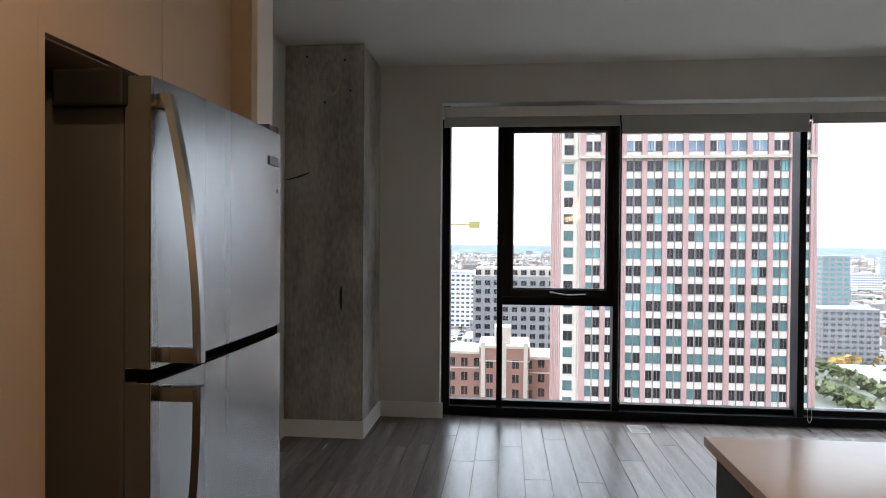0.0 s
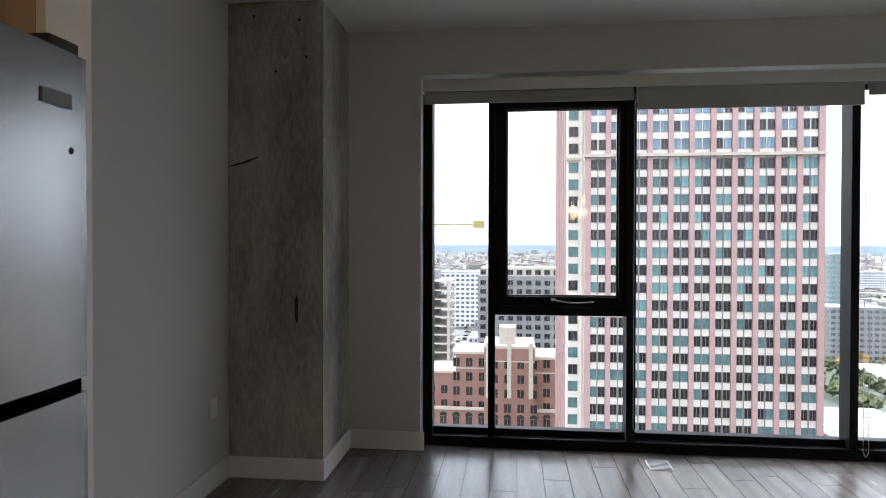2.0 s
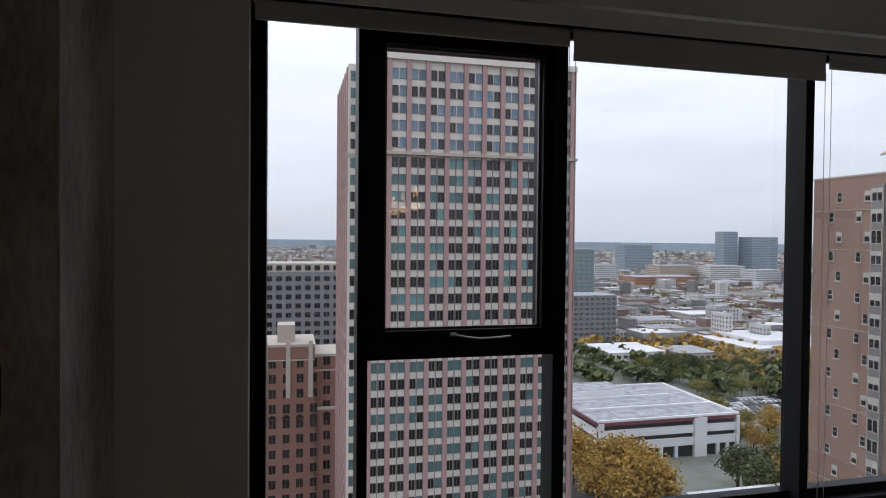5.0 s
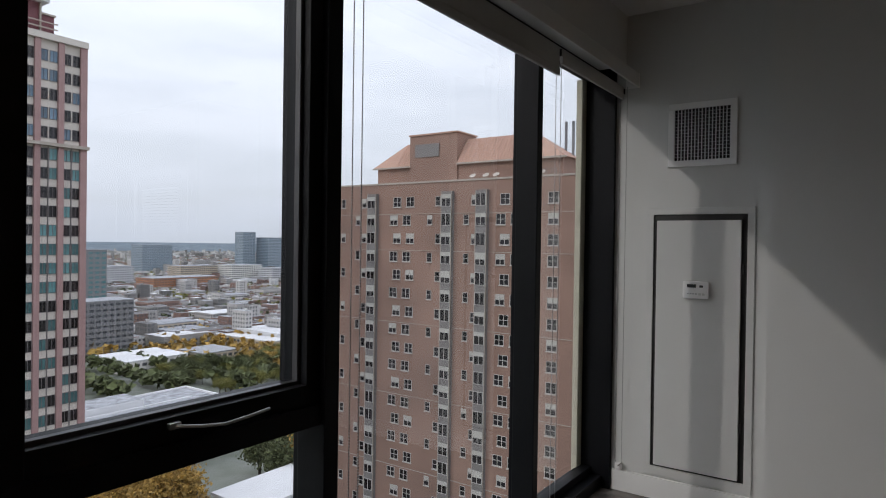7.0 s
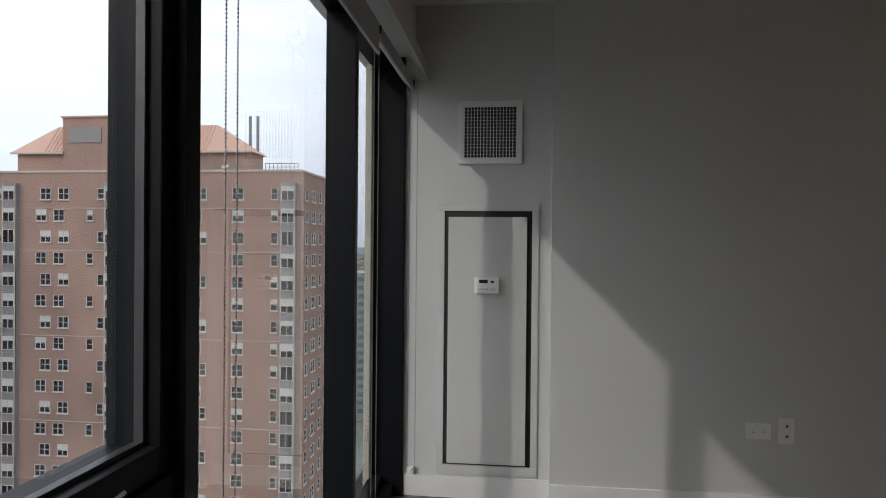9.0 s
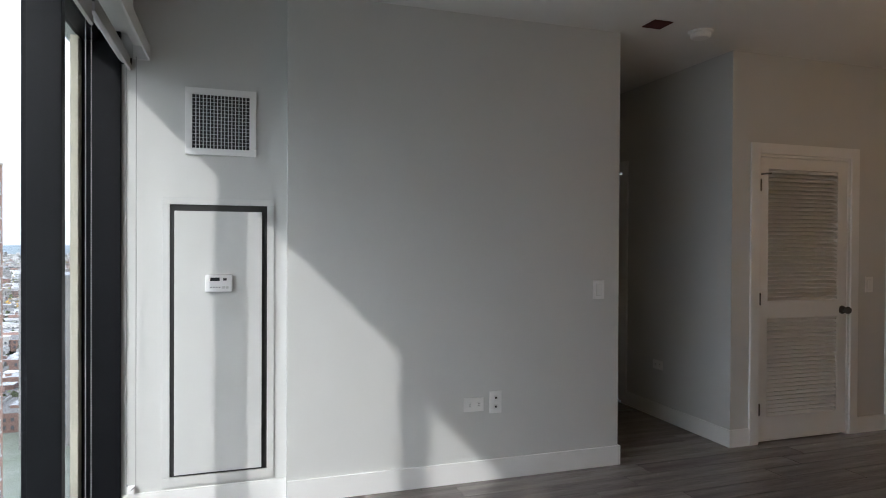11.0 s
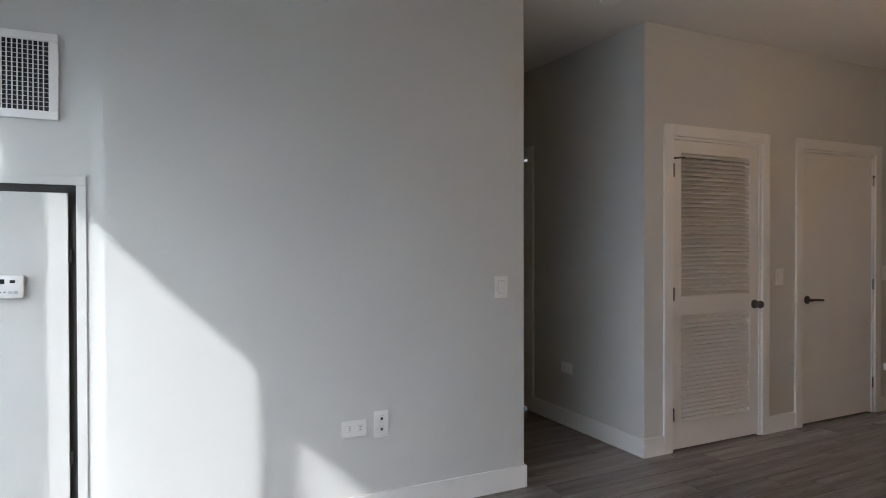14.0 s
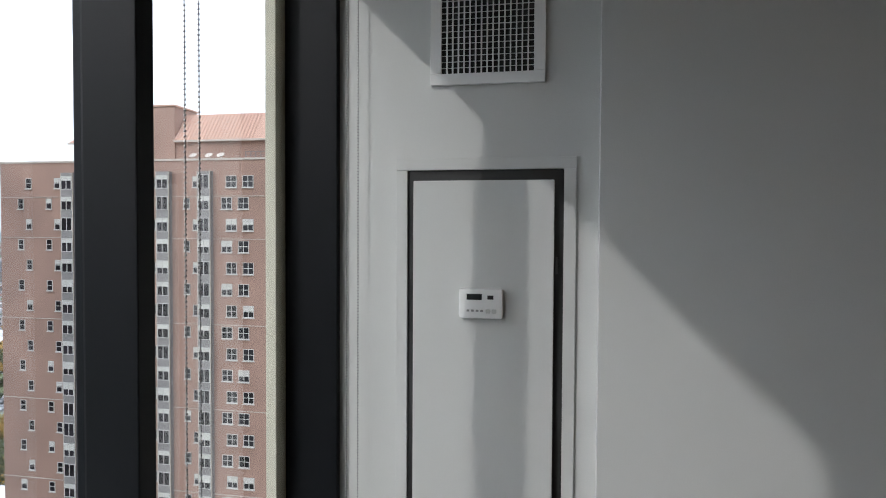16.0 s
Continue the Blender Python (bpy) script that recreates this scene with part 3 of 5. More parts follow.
def knob(bm, x, y, z):
    lathe(bm, [(0.0, 0), (0.031, 0), (0.031, -0.006), (0.012, -0.01), (0.011, -0.03), (0.024, -0.036), (0.028, -0.05), (0.022, -0.062), (0.0, -0.065)], (x, y, z), 20, "x")
    return bm


def hinges(parent, x, y, zs):
    for z in zs:
        sub("hinge", lathe(bmesh.new(), [(0.006, 0), (0.006, 0.085)], (x, y, z), 10), STEEL, parent)


# louvred closet door
d1 = thing("door_1", (DX + 0.01, -4.545, 0.0), "closed white louvred closet door with a dark knob", "door", "", "structure")
a, b = DOOR1[0] + 0.02, DOOR1[1] - 0.02
x0, x1 = DX + 0.006, DX + 0.041
l0, l1 = -4.85, -4.2
st = bmesh.new()
for u0, u1, z0, z1 in ((a, l0, 0.012, 2.022), (l1, b, 0.012, 2.022), (l0, l1, 0.012, 0.18), (l0, l1, 0.88, 1.0), (l0, l1, 1.94, 2.022)):
    box(st, x0, x1, u0, u1, z0, z1)
leaf1 = sub("door_leaf", st, DOOR, d1)
for z0, z1, n in ((0.18, 0.88, 24), (1.0, 1.94, 32)):
    step = (z1 - z0) / n
    slat = None
    for i in range(n):
        z = z0 + step * (i + 0.5)
        if slat is None:
            s = boxes((-0.0195, 0.0195, (l0 - l1) / 2, (l1 - l0) / 2, -0.003, 0.003))
            bmesh.ops.rotate(s, verts=s.verts, cent=(0, 0, 0), matrix=Matrix.Rotation(radians(-34), 3, "Y"))
            slat = mesh_of("slat", s, DOOR)
        o = new("slat", slat)
        o.parent = d1
        o.location = Vector(((x0 + x1) / 2 - 0.004, (l0 + l1) / 2, z)) - d1.location
sub("knob", knob(bmesh.new(), x0, -4.9, 0.925), STEELDARK, leaf1, "dark bronze knob", True)
hinges(d1, DX - 0.004, DOOR1[1] - 0.016, (0.2, 0.98, 1.78))
sub("door_stop", tube(bmesh.new(), [(DX - 0.004, DOOR1[1] - 0.02, 1.9), (DX - 0.012, DOOR1[1] - 0.06, 1.905), (DX - 0.03, DOOR1[1] - 0.085, 1.905)], 0.006), STEELDARK, d1, "hinge-pin door stop", True)

# flush door
d2 = thing("door_2", (DX + 0.01, -5.84, 0.0), "closed white flush door with a dark lever", "door", "", "structure")
leaf2 = sub("door_leaf", boxes((DX + 0.008, DX + 0.043, DOOR2[0] + 0.02, DOOR2[1] - 0.02, 0.012, 2.022), bevel=0.002), DOOR, d2)
lv = lathe(bmesh.new(), [(0.0, 0), (0.03, 0), (0.03, -0.008), (0.011, -0.01), (0.011, -0.045), (0.0, -0.046)], (DX + 0.008, -5.475, 0.93), 20, "x")
tube(lv, [(DX - 0.036, -5.475, 0.93), (DX - 0.04, -5.52, 0.931), (DX - 0.04, -5.595, 0.926)], 0.009)
sub("lever", lv, STEELDARK, leaf2, "dark metal lever", True)
hinges(d2, DX - 0.004, DOOR2[0] + 0.016, (0.2, 0.98, 1.8))
sub("door_stop", tube(bmesh.new(), [(DX - 0.004, DOOR2[0] + 0.02, 1.87), (DX - 0.03, DOOR2[0] + 0.05, 1.872)], 0.006), STEELDARK, d2, "hinge-pin door stop", True)

# corridor door
d4 = thing("door_4", (1.765, CY1 - 0.02, 0.0), "closed white flush door in the dim corridor", "door", "", "structure")
sub("door_leaf", boxes((1.36, 2.17, CY1 - 0.045, CY1 - 0.01, 0.012, 2.022), bevel=0.002), DOOR, d4)
sub("knob", lathe(bmesh.new(), [(0.0, 0.0), (0.03, 0), (0.012, 0.01), (0.012, 0.03), (0.027, 0.04), (0.02, 0.06), (0.0, 0.062)], (2.1, CY1 - 0.01, 0.93), 16, "y"), STEELDARK, d4, "", True)

# strike plate on the open doorway
sub("strike_plate", boxes((DX + 0.03, DX + 0.06, DOOR3[0] + 0.018, DOOR3[0] + 0.021, 0.93, 1.0)), STEELDARK, thing("strike_plate", (DX + 0.045, DOOR3[0] + 0.02, 0.93), "dark strike plate on the bathroom door jamb", "strike plate"))

# ---- bathroom behind the open doorway ----
setting("wall_bath_back", boxes((2.05, 2.15, -8.6, -6.42, -0.2, H)), PAINT, "plain bathroom wall behind dark tiles", "wall")
setting("wall_bath_south", boxes((DX + 0.12, 2.05, -8.6, -8.5, -0.2, H)), PAINT, "plain bathroom side wall", "wall")
setting("wall_bath_north", boxes((DX + 0.12, 2.05, -6.5, -6.4, -0.2, H)), PAINT, "plain bathroom side wall", "wall")
tub = thing("bathtub", (1.1, -8.1, 0.0), "white alcove bathtub in the dark bathroom", "bathtub")
sub("tub_body", boxes((0.19, 2.04, -8.485, -7.8, 0.0, 0.5), bevel=0.02), TUB, tub)
sub("tub_rim", boxes((0.19, 2.04, -7.84, -7.76, 0.46, 0.52), bevel=0.012), TUB, tub)
rod = thing("shower_rod", (1.1, -7.8, 1.9), "thin chrome shower rod across the bath", "shower rod")
sub("rod", tube(bmesh.new(), [(0.18, -7.8, 1.9), (2.05, -7.8, 1.9)], 0.012), STEEL, rod, "", True)
sub("flange", lathe(bmesh.new(), [(0.03, 0), (0.03, 0.015)], (0.18, -7.8, 1.9), 14, "x"), STEEL, rod)

# ---- refrigerator ----
FX, FY0, FY1, FH = -3.718, -3.857, -3.152, 1.695
fr = thing("refrigerator", (-4.2, -3.5, 0.0), "stainless steel top-freezer refrigerator with bowed handles", "refrigerator")
sub("cabinet", boxes((-4.56, FX - 0.068, FY0 + 0.004, FY1 - 0.004, 0.03, FH - 0.02), bevel=0.008), FRIDGESIDE, fr, "dark grey textured cabinet")


def fridge_door(name, z0, z1):
    """A slightly crowned door front."""
    bm = bmesh.new()
    n = 44
    rows = []
    for i in range(n + 1):
        u = i / n
        y = FY0 + (FY1 - FY0) * u
        x = FX - 0.009 * (2 * u - 1) ** 4
        rows.append([bm.verts.new((x, y, z0)), bm.verts.new((x, y, z1)), bm.verts.new((FX - 0.062, y, z1)), bm.verts.new((FX - 0.062, y, z0))])
    for p, q in zip(rows, rows[1:]):
        for k in range(4):
            j = (k + 1) % 4
            bm.faces.new((p[k], q[k], q[j], p[j]))
    bm.faces.new(rows[0])
    bm.faces.new(rows[-1])
    return sub(name, bm, STEEL, fr, "brushed stainless door", True)


fd = fridge_door("freezer_door", 1.125, FH)
ld = fridge_door("fridge_door", 0.07, 1.098)
for z0, z1 in ((1.127, FH - 0.002), (0.072, 1.096)):
    sub("door_side", boxes((FX - 0.061, FX - 0.012, FY0 - 0.002, FY0 - 0.0002, z0, z1)), FRIDGESIDE, fr, "dark grey door edge")
# filler strip, near black so the gap's shade is in its colour
sub("door_gasket", boxes((FX - 0.066, FX - 0.016, FY0 + 0.006, FY1 - 0.006, 1.0985, 1.1245)), mat("gap_shade", (0.004, 0.004, 0.004), 0.95, bump=0, spec=0.03), fr, "black filler strip painted as the shade between the doors")


def bow_handle(z0, z1, parent, up):
    bm = bmesh.new()
    n = 16
    y = FY0 + 0.03
    prev = None
    for i in range(n + 1):
        u = i / n
        z = z0 + (z1 - z0) * u
        rise = 0.004 + 0.066 * math.sin(math.pi * 0.5 * (u if up else 1 - u)) ** 0.9
        yy = y + 0.004 * math.sin(math.pi * u)
        w = 0.019
        ring = [bm.verts.new(q) for q in ((FX + rise, yy - w, z), (FX + rise + 0.012, yy - w * 0.5, z), (FX + rise + 0.012, yy + w * 0.5, z), (FX + rise, yy + w, z))]
        if prev:
            for k in range(4):
                j = (k + 1) % 4
                bm.faces.new((prev[k], ring[k], ring[j], prev[j]))
        else:
            bm.faces.new(ring)
        prev = ring
    bm.faces.new(prev)
    for zz in ((z0, z0 + 0.03), (z1 - 0.03, z1)):
        r = 0.08 if abs(zz[0] - z0) < 0.001 and not up or abs(zz[1] - z1) < 0.001 and up else 0.012
        box(bm, FX - 0.018, FX + r, y - 0.014, y + 0.016, *zz, bevel=0.004)
    return sub("handle", bm, STEEL, parent, "curved brushed metal handle", True)


bow_handle(1.135, 1.665, fd, False)
bow_handle(0.5, 1.088, ld, True)
sub("badge", boxes((FX - 0.004, FX + 0.002, FY1 - 0.12, FY1 - 0.05, FH - 0.10, FH - 0.075), bevel=0.001), STEELDARK, fd, "small metal badge")
sub("rivet", lathe(bmesh.new(), [(0.006, 0), (0.006, 0.004), (0, 0.005)], (FX - 0.008, FY1 - 0.045, FH - 0.17), 12, "x"), BLACK, fd)
sub("hinge_cover", boxes((FX - 0.14, FX - 0.01, FY1 - 0.09, FY1 - 0.015, FH - 0.005, FH + 0.022), bevel=0.006), BLACK, fr, "black hinge cover")
sub("hinge_cover", boxes((FX - 0.2, FX - 0.055, FY0 - 0.02, FY0 + 0.05, FH - 0.06, FH + 0.012), bevel=0.006), BLACK, fr, "black top hinge")
sub("toe_grille", boxes((FX - 0.09, FX - 0.062, FY0 + 0.01, FY1 - 0.01, 0.0, 0.065)), BLACK, fr)

# ---- kitchen cabinets round the refrigerator ----
uc = thing("wall_cabinet", (-4.2, -3.55, 1.752), "beige laminate cabinet above the refrigerator", "cabinet", "beige kitchen cabinets")
sub("body", boxes((-4.59, -3.902, -3.972, -3.162, 1.752, H - 0.003)), CABINET, uc)
for y0, y1 in ((-3.97, -3.5515), (-3.5485, -3.164)):
    sub("door", boxes((-3.9, -3.88, y0, y1, 1.754, H - 0.006), bevel=0.0015), CABINET, uc)
ep = thing("end_panel", (-4.2, -3.095, 0.0), "beige laminate end panel beside the refrigerator", "end panel", "beige kitchen cabinets")
sub("panel", boxes((-4.599, -3.82, -3.16, -3.03, 0.0, H - 0.003)), CABINET, ep)
sub("edge_strip", boxes((-3.8195, -3.80, -3.158, -3.032, 0.0, H - 0.004), bevel=0.002), TRIM, ep, "pale front edge strip")
tc = thing("tall_cabinet", (-4.2, -4.42, 0.0), "tall beige laminate pantry cabinet", "cabinet", "beige kitchen cabinets")
sub("body", boxes((-4.599, -3.872, -4.9, -3.978, 0.0, H - 0.003)), CABINET, tc)
for y0, y1 in ((-4.898, -4.425), (-4.421, -3.998)):
    sub("door", boxes((-3.87, -3.85, y0, y1, 0.1, H - 0.006), bevel=0.0015), CABINET, tc)
sub("filler", boxes((-3.87, -3.852, -3.996, -3.979, 0.0, H - 0.004), bevel=0.001), CABINET, tc)

# ---- peninsula ----
IX0, IX1, IY = -2.565, -1.59, -3.45
pw = thing("pony_wall", (-1.91, -4.68, 0.0), "low grey painted half wall under the counter", "half wall", "", "structure")
sub("wall", boxes((-1.952, -1.815, KY + 0.001, -3.50, 0.0, 0.889)), PAINT, pw)
sub("baseboard", boxes((-1.814, -1.802, KY + 0.001, -3.50, 0.0, 0.12), bevel=0.002), TRIM, pw)
plate("wall_outlet", (-1.872, -3.50, 0.70), "+y", 0.072, 0.117, "outlet", "white upright outlet on the end of the half wall", "wall plates")
en = thing("end_panel", (-2.26, -3.47, 0.0), "white end panel closing the peninsula cabinets", "end panel")
sub("panel", boxes((-2.53, -1.954, -3.49, -3.468, 0.0, 0.889), bevel=0.002), CABEND, en)
dw = thing("dishwasher", (-2.25, -3.8, 0.0), "black dishwasher under the counter with a dark control strip", "dishwasher")
sub("body", boxes((-2.52, -1.98, -4.09, -3.495, 0.1, 0.885)), BLACK, dw)
sub("front", boxes((-2.555, -2.522, -4.088, -3.497, 0.12, 0.77), bevel=0.004), BLACK, dw)
sub("control_strip", boxes((-2.552, -2.522, -4.088, -3.497, 0.775, 0.88), bevel=0.004), BLACK, dw, "black control strip")
sub("handle", tube(bmesh.new(), [(-2.558, -4.05, 0.72), (-2.585, -4.03, 0.72), (-2.585, -3.55, 0.72), (-2.558, -3.53, 0.72)], 0.009), STEEL, dw, "", True)
for k, (y0, y1) in enumerate(((-5.0, -4.095), (KY + 0.005, -5.005))):
    c = thing("base_cabinet", (-2.25, (y0 + y1) / 2, 0.0), "beige laminate base cabinet under the counter", "cabinet", "beige kitchen cabinets")
    sub("body", boxes((-2.52, -1.98, y0, y1, 0.1, 0.62)), CABINET, c)
    mid = (y0 + y1) / 2
    for q0, q1 in ((y0, mid - 0.002), (mid + 0.002, y1)):
        sub("door", boxes((-2.54, -2.522, q0 + 0.002, q1 - 0.002, 0.11, 0.88), bevel=0.0015), CABINET, c)
# worktop with a cut-out for the sink
SX0, SX1, SY0, SY1 = -2.47, -2.085, -5.05, -4.36
wt = thing("worktop", (-2.08, -4.65, 0.893), "pale quartz worktop of the peninsula", "worktop")
slab = bmesh.new()
levels_z = (0.891, 0.915)
ring = [[[slab.verts.new((px, py, z)) for px, py in q] for q in (((IX0, KY + 0.002), (IX1, KY + 0.002), (IX1, IY), (IX0, IY)), ((SX0, SY0), (SX1, SY0), (SX1, SY1), (SX0, SY1)))] for z in levels_z]
for k in range(4):
    j = (k + 1) % 4
    for lev in ring:
        slab.faces.new((lev[0][k], lev[0][j], lev[1][j], lev[1][k]))
    for q in (0, 1):
        slab.faces.new((ring[0][q][k], ring[0][q][j], ring[1][q][j], ring[1][q][k]))
sub("slab", slab, QUARTZ, wt)
sk = thing("sink", (-2.28, -4.7, 0.70), "stainless steel undermount sink in the worktop", "sink")
sub("basin", boxes((SX0 - 0.01, SX1 + 0.01, SY0 - 0.01, SY1 + 0.01, 0.69, 0.70), (SX0 - 0.012, SX0, SY0, SY1, 0.70, 0.8905), (SX1, SX1 + 0.012, SY0, SY1, 0.70, 0.8905), (SX0 - 0.012, SX1 + 0.012, SY0 - 0.012, SY0, 0.70, 0.8905), (SX0 - 0.012, SX1 + 0.012, SY1, SY1 + 0.012, 0.70, 0.8905)), STEEL, sk)
sub("drain", lathe(bmesh.new(), [(0.0, 0.001), (0.045, 0.001), (0.045, 0.004), (0.0, 0.003)], (-2.28, -4.7, 0.70), 20), STEELDARK, sk)

FAX, FAY = -2.02, -4.58
fa = thing("faucet", (FAX, FAY, 0.915), "dark brushed gooseneck kitchen faucet", "faucet")
sub("body", lathe(bmesh.new(), [(0.0, 0), (0.029, 0), (0.029, 0.006), (0.026, 0.01), (0.026, 0.11), (0.018, 0.125), (0.0, 0.126)], (FAX, FAY, 0.915), 20), STEELDARK, fa, "", True)
arc = [(FAX, FAY, 1.03), (FAX, FAY, 1.2)]
for i in range(1, 15):
    an = math.pi * i / 14 * 0.96
    arc.append((FAX - 0.095 * (1 - math.cos(an)), FAY - 0.02 * (1 - math.cos(an)), 1.2 + 0.1 * math.sin(an)))
sub("spout", tube(bmesh.new(), arc, 0.0125, 14), STEELDARK, fa, "", True)
tip = Vector(arc[-1])
sub("spray_head", tube(bmesh.new(), [tip, tip + Vector((-0.006, -0.001, -0.05)), tip + Vector((-0.008, -0.002, -0.075))], 0.0155, 14), STEELDARK, fa, "", True)
sub("lever", tube(bmesh.new(), [(FAX, FAY - 0.02, 0.985), (FAX, FAY - 0.06, 1.0), (FAX + 0.004, FAY - 0.075, 1.06)], 0.007), STEELDARK, fa, "", True)
ag = thing("air_switch", (FAX - 0.02, FAY - 0.17, 0.915), "small dark air switch button on the worktop", "air switch")
sub("button", lathe(bmesh.new(), [(0.0, 0), (0.022, 0), (0.022, 0.006), (0.013, 0.009), (0.0, 0.01)], (FAX - 0.02, FAY - 0.17, 0.915), 18), STEELDARK, ag, "", True)

# ---- pendants on a track ----
TX = -2.03
tr = thing("light_track", (TX, -4.75, H), "white ceiling track for the pendant lamps", "light track")
sub("rail", boxes((TX - 0.018, TX + 0.018, -5.7, -3.75, H - 0.022, H - 0.001), bevel=0.002), PLASTIC, tr)
sub("conductor", boxes((TX - 0.005, TX + 0.005, -5.68, -3.77, H - 0.0245, H - 0.0222)), SLOT, tr, "dark slot of the track")


def pendant(y, z):
    """Clear glass bell shade on a black cord with a glowing bulb; z is the rim."""
    p = thing("pendant_lamp", (TX, y, z), "clear seeded-glass pendant lamp with a glowing filament bulb", "pendant lamp", "pendants over the counter")
    sub("adapter", boxes((TX - 0.02, TX + 0.02, y - 0.045, y + 0.045, H - 0.065, H - 0.025), bevel=0.005), PLASTIC, p, "white track adapter")
    sub("cord", tube(bmesh.new(), [(TX, y, z + 0.28), (TX, y, H - 0.06)], 0.0035, 8), BLACK, p)
    sub("cap", lathe(bmesh.new(), [(0.006, 0.31), (0.01, 0.285), (0.03, 0.28), (0.03, 0.27), (0.0, 0.268)], (TX, y, z), 20), BLACK, p, "", True)
    socket = sub("socket", lathe(bmesh.new(), [(0.0, 0.268), (0.018, 0.268), (0.018, 0.185), (0.0, 0.184)], (TX, y, z), 16), STEELDARK, p, "", True)
    prof = [(0.027, 0.272), (0.026, 0.235), (0.029, 0.215), (0.04, 0.2), (0.072, 0.184), (0.094, 0.168), (0.103, 0.148), (0.104, 0.125), (0.099, 0.07), (0.092, 0.02), (0.087, 0.004), (0.083, 0.0)]
    inner = [(r - 0.0014, hh) for r, hh in reversed(prof)]
    sh = lathe(bmesh.new(), prof + inner + prof[:1], (TX, y, z), 36)
    s = sub("shade", sh, BULBGLASS, p, "clear seeded glass", True)
    s.visible_shadow = False
    sub("bulb", lathe(bmesh.new(), [(0.013, 0.186), (0.016, 0.165), (0.03, 0.13), (0.032, 0.105), (0.024, 0.085), (0.0, 0.076)], (TX, y, z), 20), BULB, socket, "glowing warm bulb", True)
    lamp = point_lamp("pendant_light", (TX, y, z - 0.03), 0.32, (1.0, 0.62, 0.32), 0.05)
    return p


for y in (-4.13, -4.91, -5.62):
    pendant(y, 1.79)


def downlight(x, y, watts):
    d = thing("recessed_light", (x, y, H), "lit round recessed ceiling light", "ceiling light", "recessed ceiling lights")
    sub("trim_ring", lathe(bmesh.new(), [(0.046, -0.001), (0.085, -0.001), (0.083, -0.005), (0.047, -0.006), (0.046, -0.001)], (x, y, H), 28), PLASTIC, d, "", True)
    sub("lens", lathe(bmesh.new(), [(0.0, 0.1), (0.046, 0.1), (0.046, 0.097), (0.0, 0.097)], (x, y, H), 28), LIGHTDISC, d, "glowing lens deep in the can")
    sp = new("downlight_spot", bpy.data.lights.new("downlight_spot", "SPOT"))
    sp.data.energy, sp.data.color, sp.data.spot_size, sp.data.spot_blend, sp.data.shadow_soft_size = watts, (1.0, 0.62, 0.34), radians(125), 1.0, 0.03
    sp.location = (x, y, H + 0.004)


for lx, ly, watts in DOWNLIGHTS:
    downlight(lx, ly, watts)

# ---- outside ----
GZ = -76.0
GROUND = mat("city_ground", (0.16, 0.165, 0.15), 0.9, scale=0.012, amount=0.4, fine=0.12, bump=0, tint=(0.07, 0.09, 0.05))
ASPH = mat("asphalt", (0.07, 0.07, 0.072), 0.9, scale=0.1, amount=0.2, fine=2)
PINK = mat("pink_granite", (0.37, 0.23, 0.22), 0.7, scale=0.4, amount=0.12, fine=6, bump=0.02)
CREAM = mat("cream_panel", (0.64, 0.585, 0.53), 0.7, scale=0.5, amount=0.06, fine=6, bump=0.02)
MAROON = mat("maroon_penthouse", (0.17, 0.055, 0.065), 0.6, scale=0.6, amount=0.15)
TEALG = mat("teal_window", (0.10, 0.22, 0.23), 0.15, 0.0, scale=0.8, amount=0.3, vary=0.45)
DARKG = mat("dark_window", (0.016, 0.014, 0.017), 0.15, scale=0.8, amount=0.4, vary=0.4)
MULL = mat("window_mullion", (0.16, 0.14, 0.14), 0.5, scale=1, amount=0.1)
BRICK = mat("brown_brick", (0.29, 0.18, 0.14), 0.85, scale=0.14, amount=0.2, fine=7, bump=0.1)
RBRICK = mat("dark_red_brick", (0.24, 0.125, 0.10), 0.85, scale=0.3, amount=0.15, fine=6, bump=0.1)
STONE = mat("pale_stone", (0.42, 0.37, 0.32), 0.8, scale=0.5, amount=0.1)
RTILE = mat("red_roof_tile", (0.46, 0.28, 0.21), 0.8, scale=1.0, amount=0.2, fine=5, stretch=(1, 6, 1))
WROOF = mat("white_roof", (0.58, 0.58, 0.59), 0.7, scale=0.06, amount=0.15, fine=0.8, bump=0)
GROOF = mat("grey_roof", (0.36, 0.37, 0.39), 0.8, scale=0.35, amount=0.3, fine=1.6, bump=0, tint=(0.1, 0.1, 0.11))
DARKROOF = mat("tar_roof", (0.13, 0.125, 0.125), 0.85, scale=0.2, amount=0.3, fine=1.5, bump=0)
SPANDREL = mat("bay_spandrel", (0.2, 0.185, 0.18), 0.6, scale=0.5, amount=0.15)
BLIND = mat("window_blind", (0.5, 0.48, 0.44), 0.7, amount=0.1, bump=0)
BLUEW = mat("sky_blue_window", (0.13, 0.2, 0.27), 0.12, scale=0.8, amount=0.3, vary=0.4)
GARAGE = mat("garage_concrete", (0.68, 0.68, 0.69), 0.7, scale=0.1, amount=0.08)
FWIN = mat("white_window_frame", (0.5, 0.48, 0.45), 0.5, amount=0.05)
CITY = island_vary(mat("city_blocks", (0.36, 0.345, 0.33), 0.8, scale=0.02, amount=0.12, fine=0.25, bump=0), 0.35, 1.5)
CITYRED = island_vary(mat("city_brick_blocks", (0.27, 0.17, 0.14), 0.85, scale=0.02, amount=0.12, fine=0.25, bump=0), 0.5, 1.3)
CITYWIN = mat("city_windows", (0.06, 0.065, 0.075), 0.3, amount=0.3, bump=0)
GREYB = mat("grey_building", (0.2, 0.2, 0.205), 0.7, scale=0.1, amount=0.1)
BLUEG = mat("blue_glass", (0.12, 0.18, 0.22), 0.15, scale=0.1, amount=0.2)
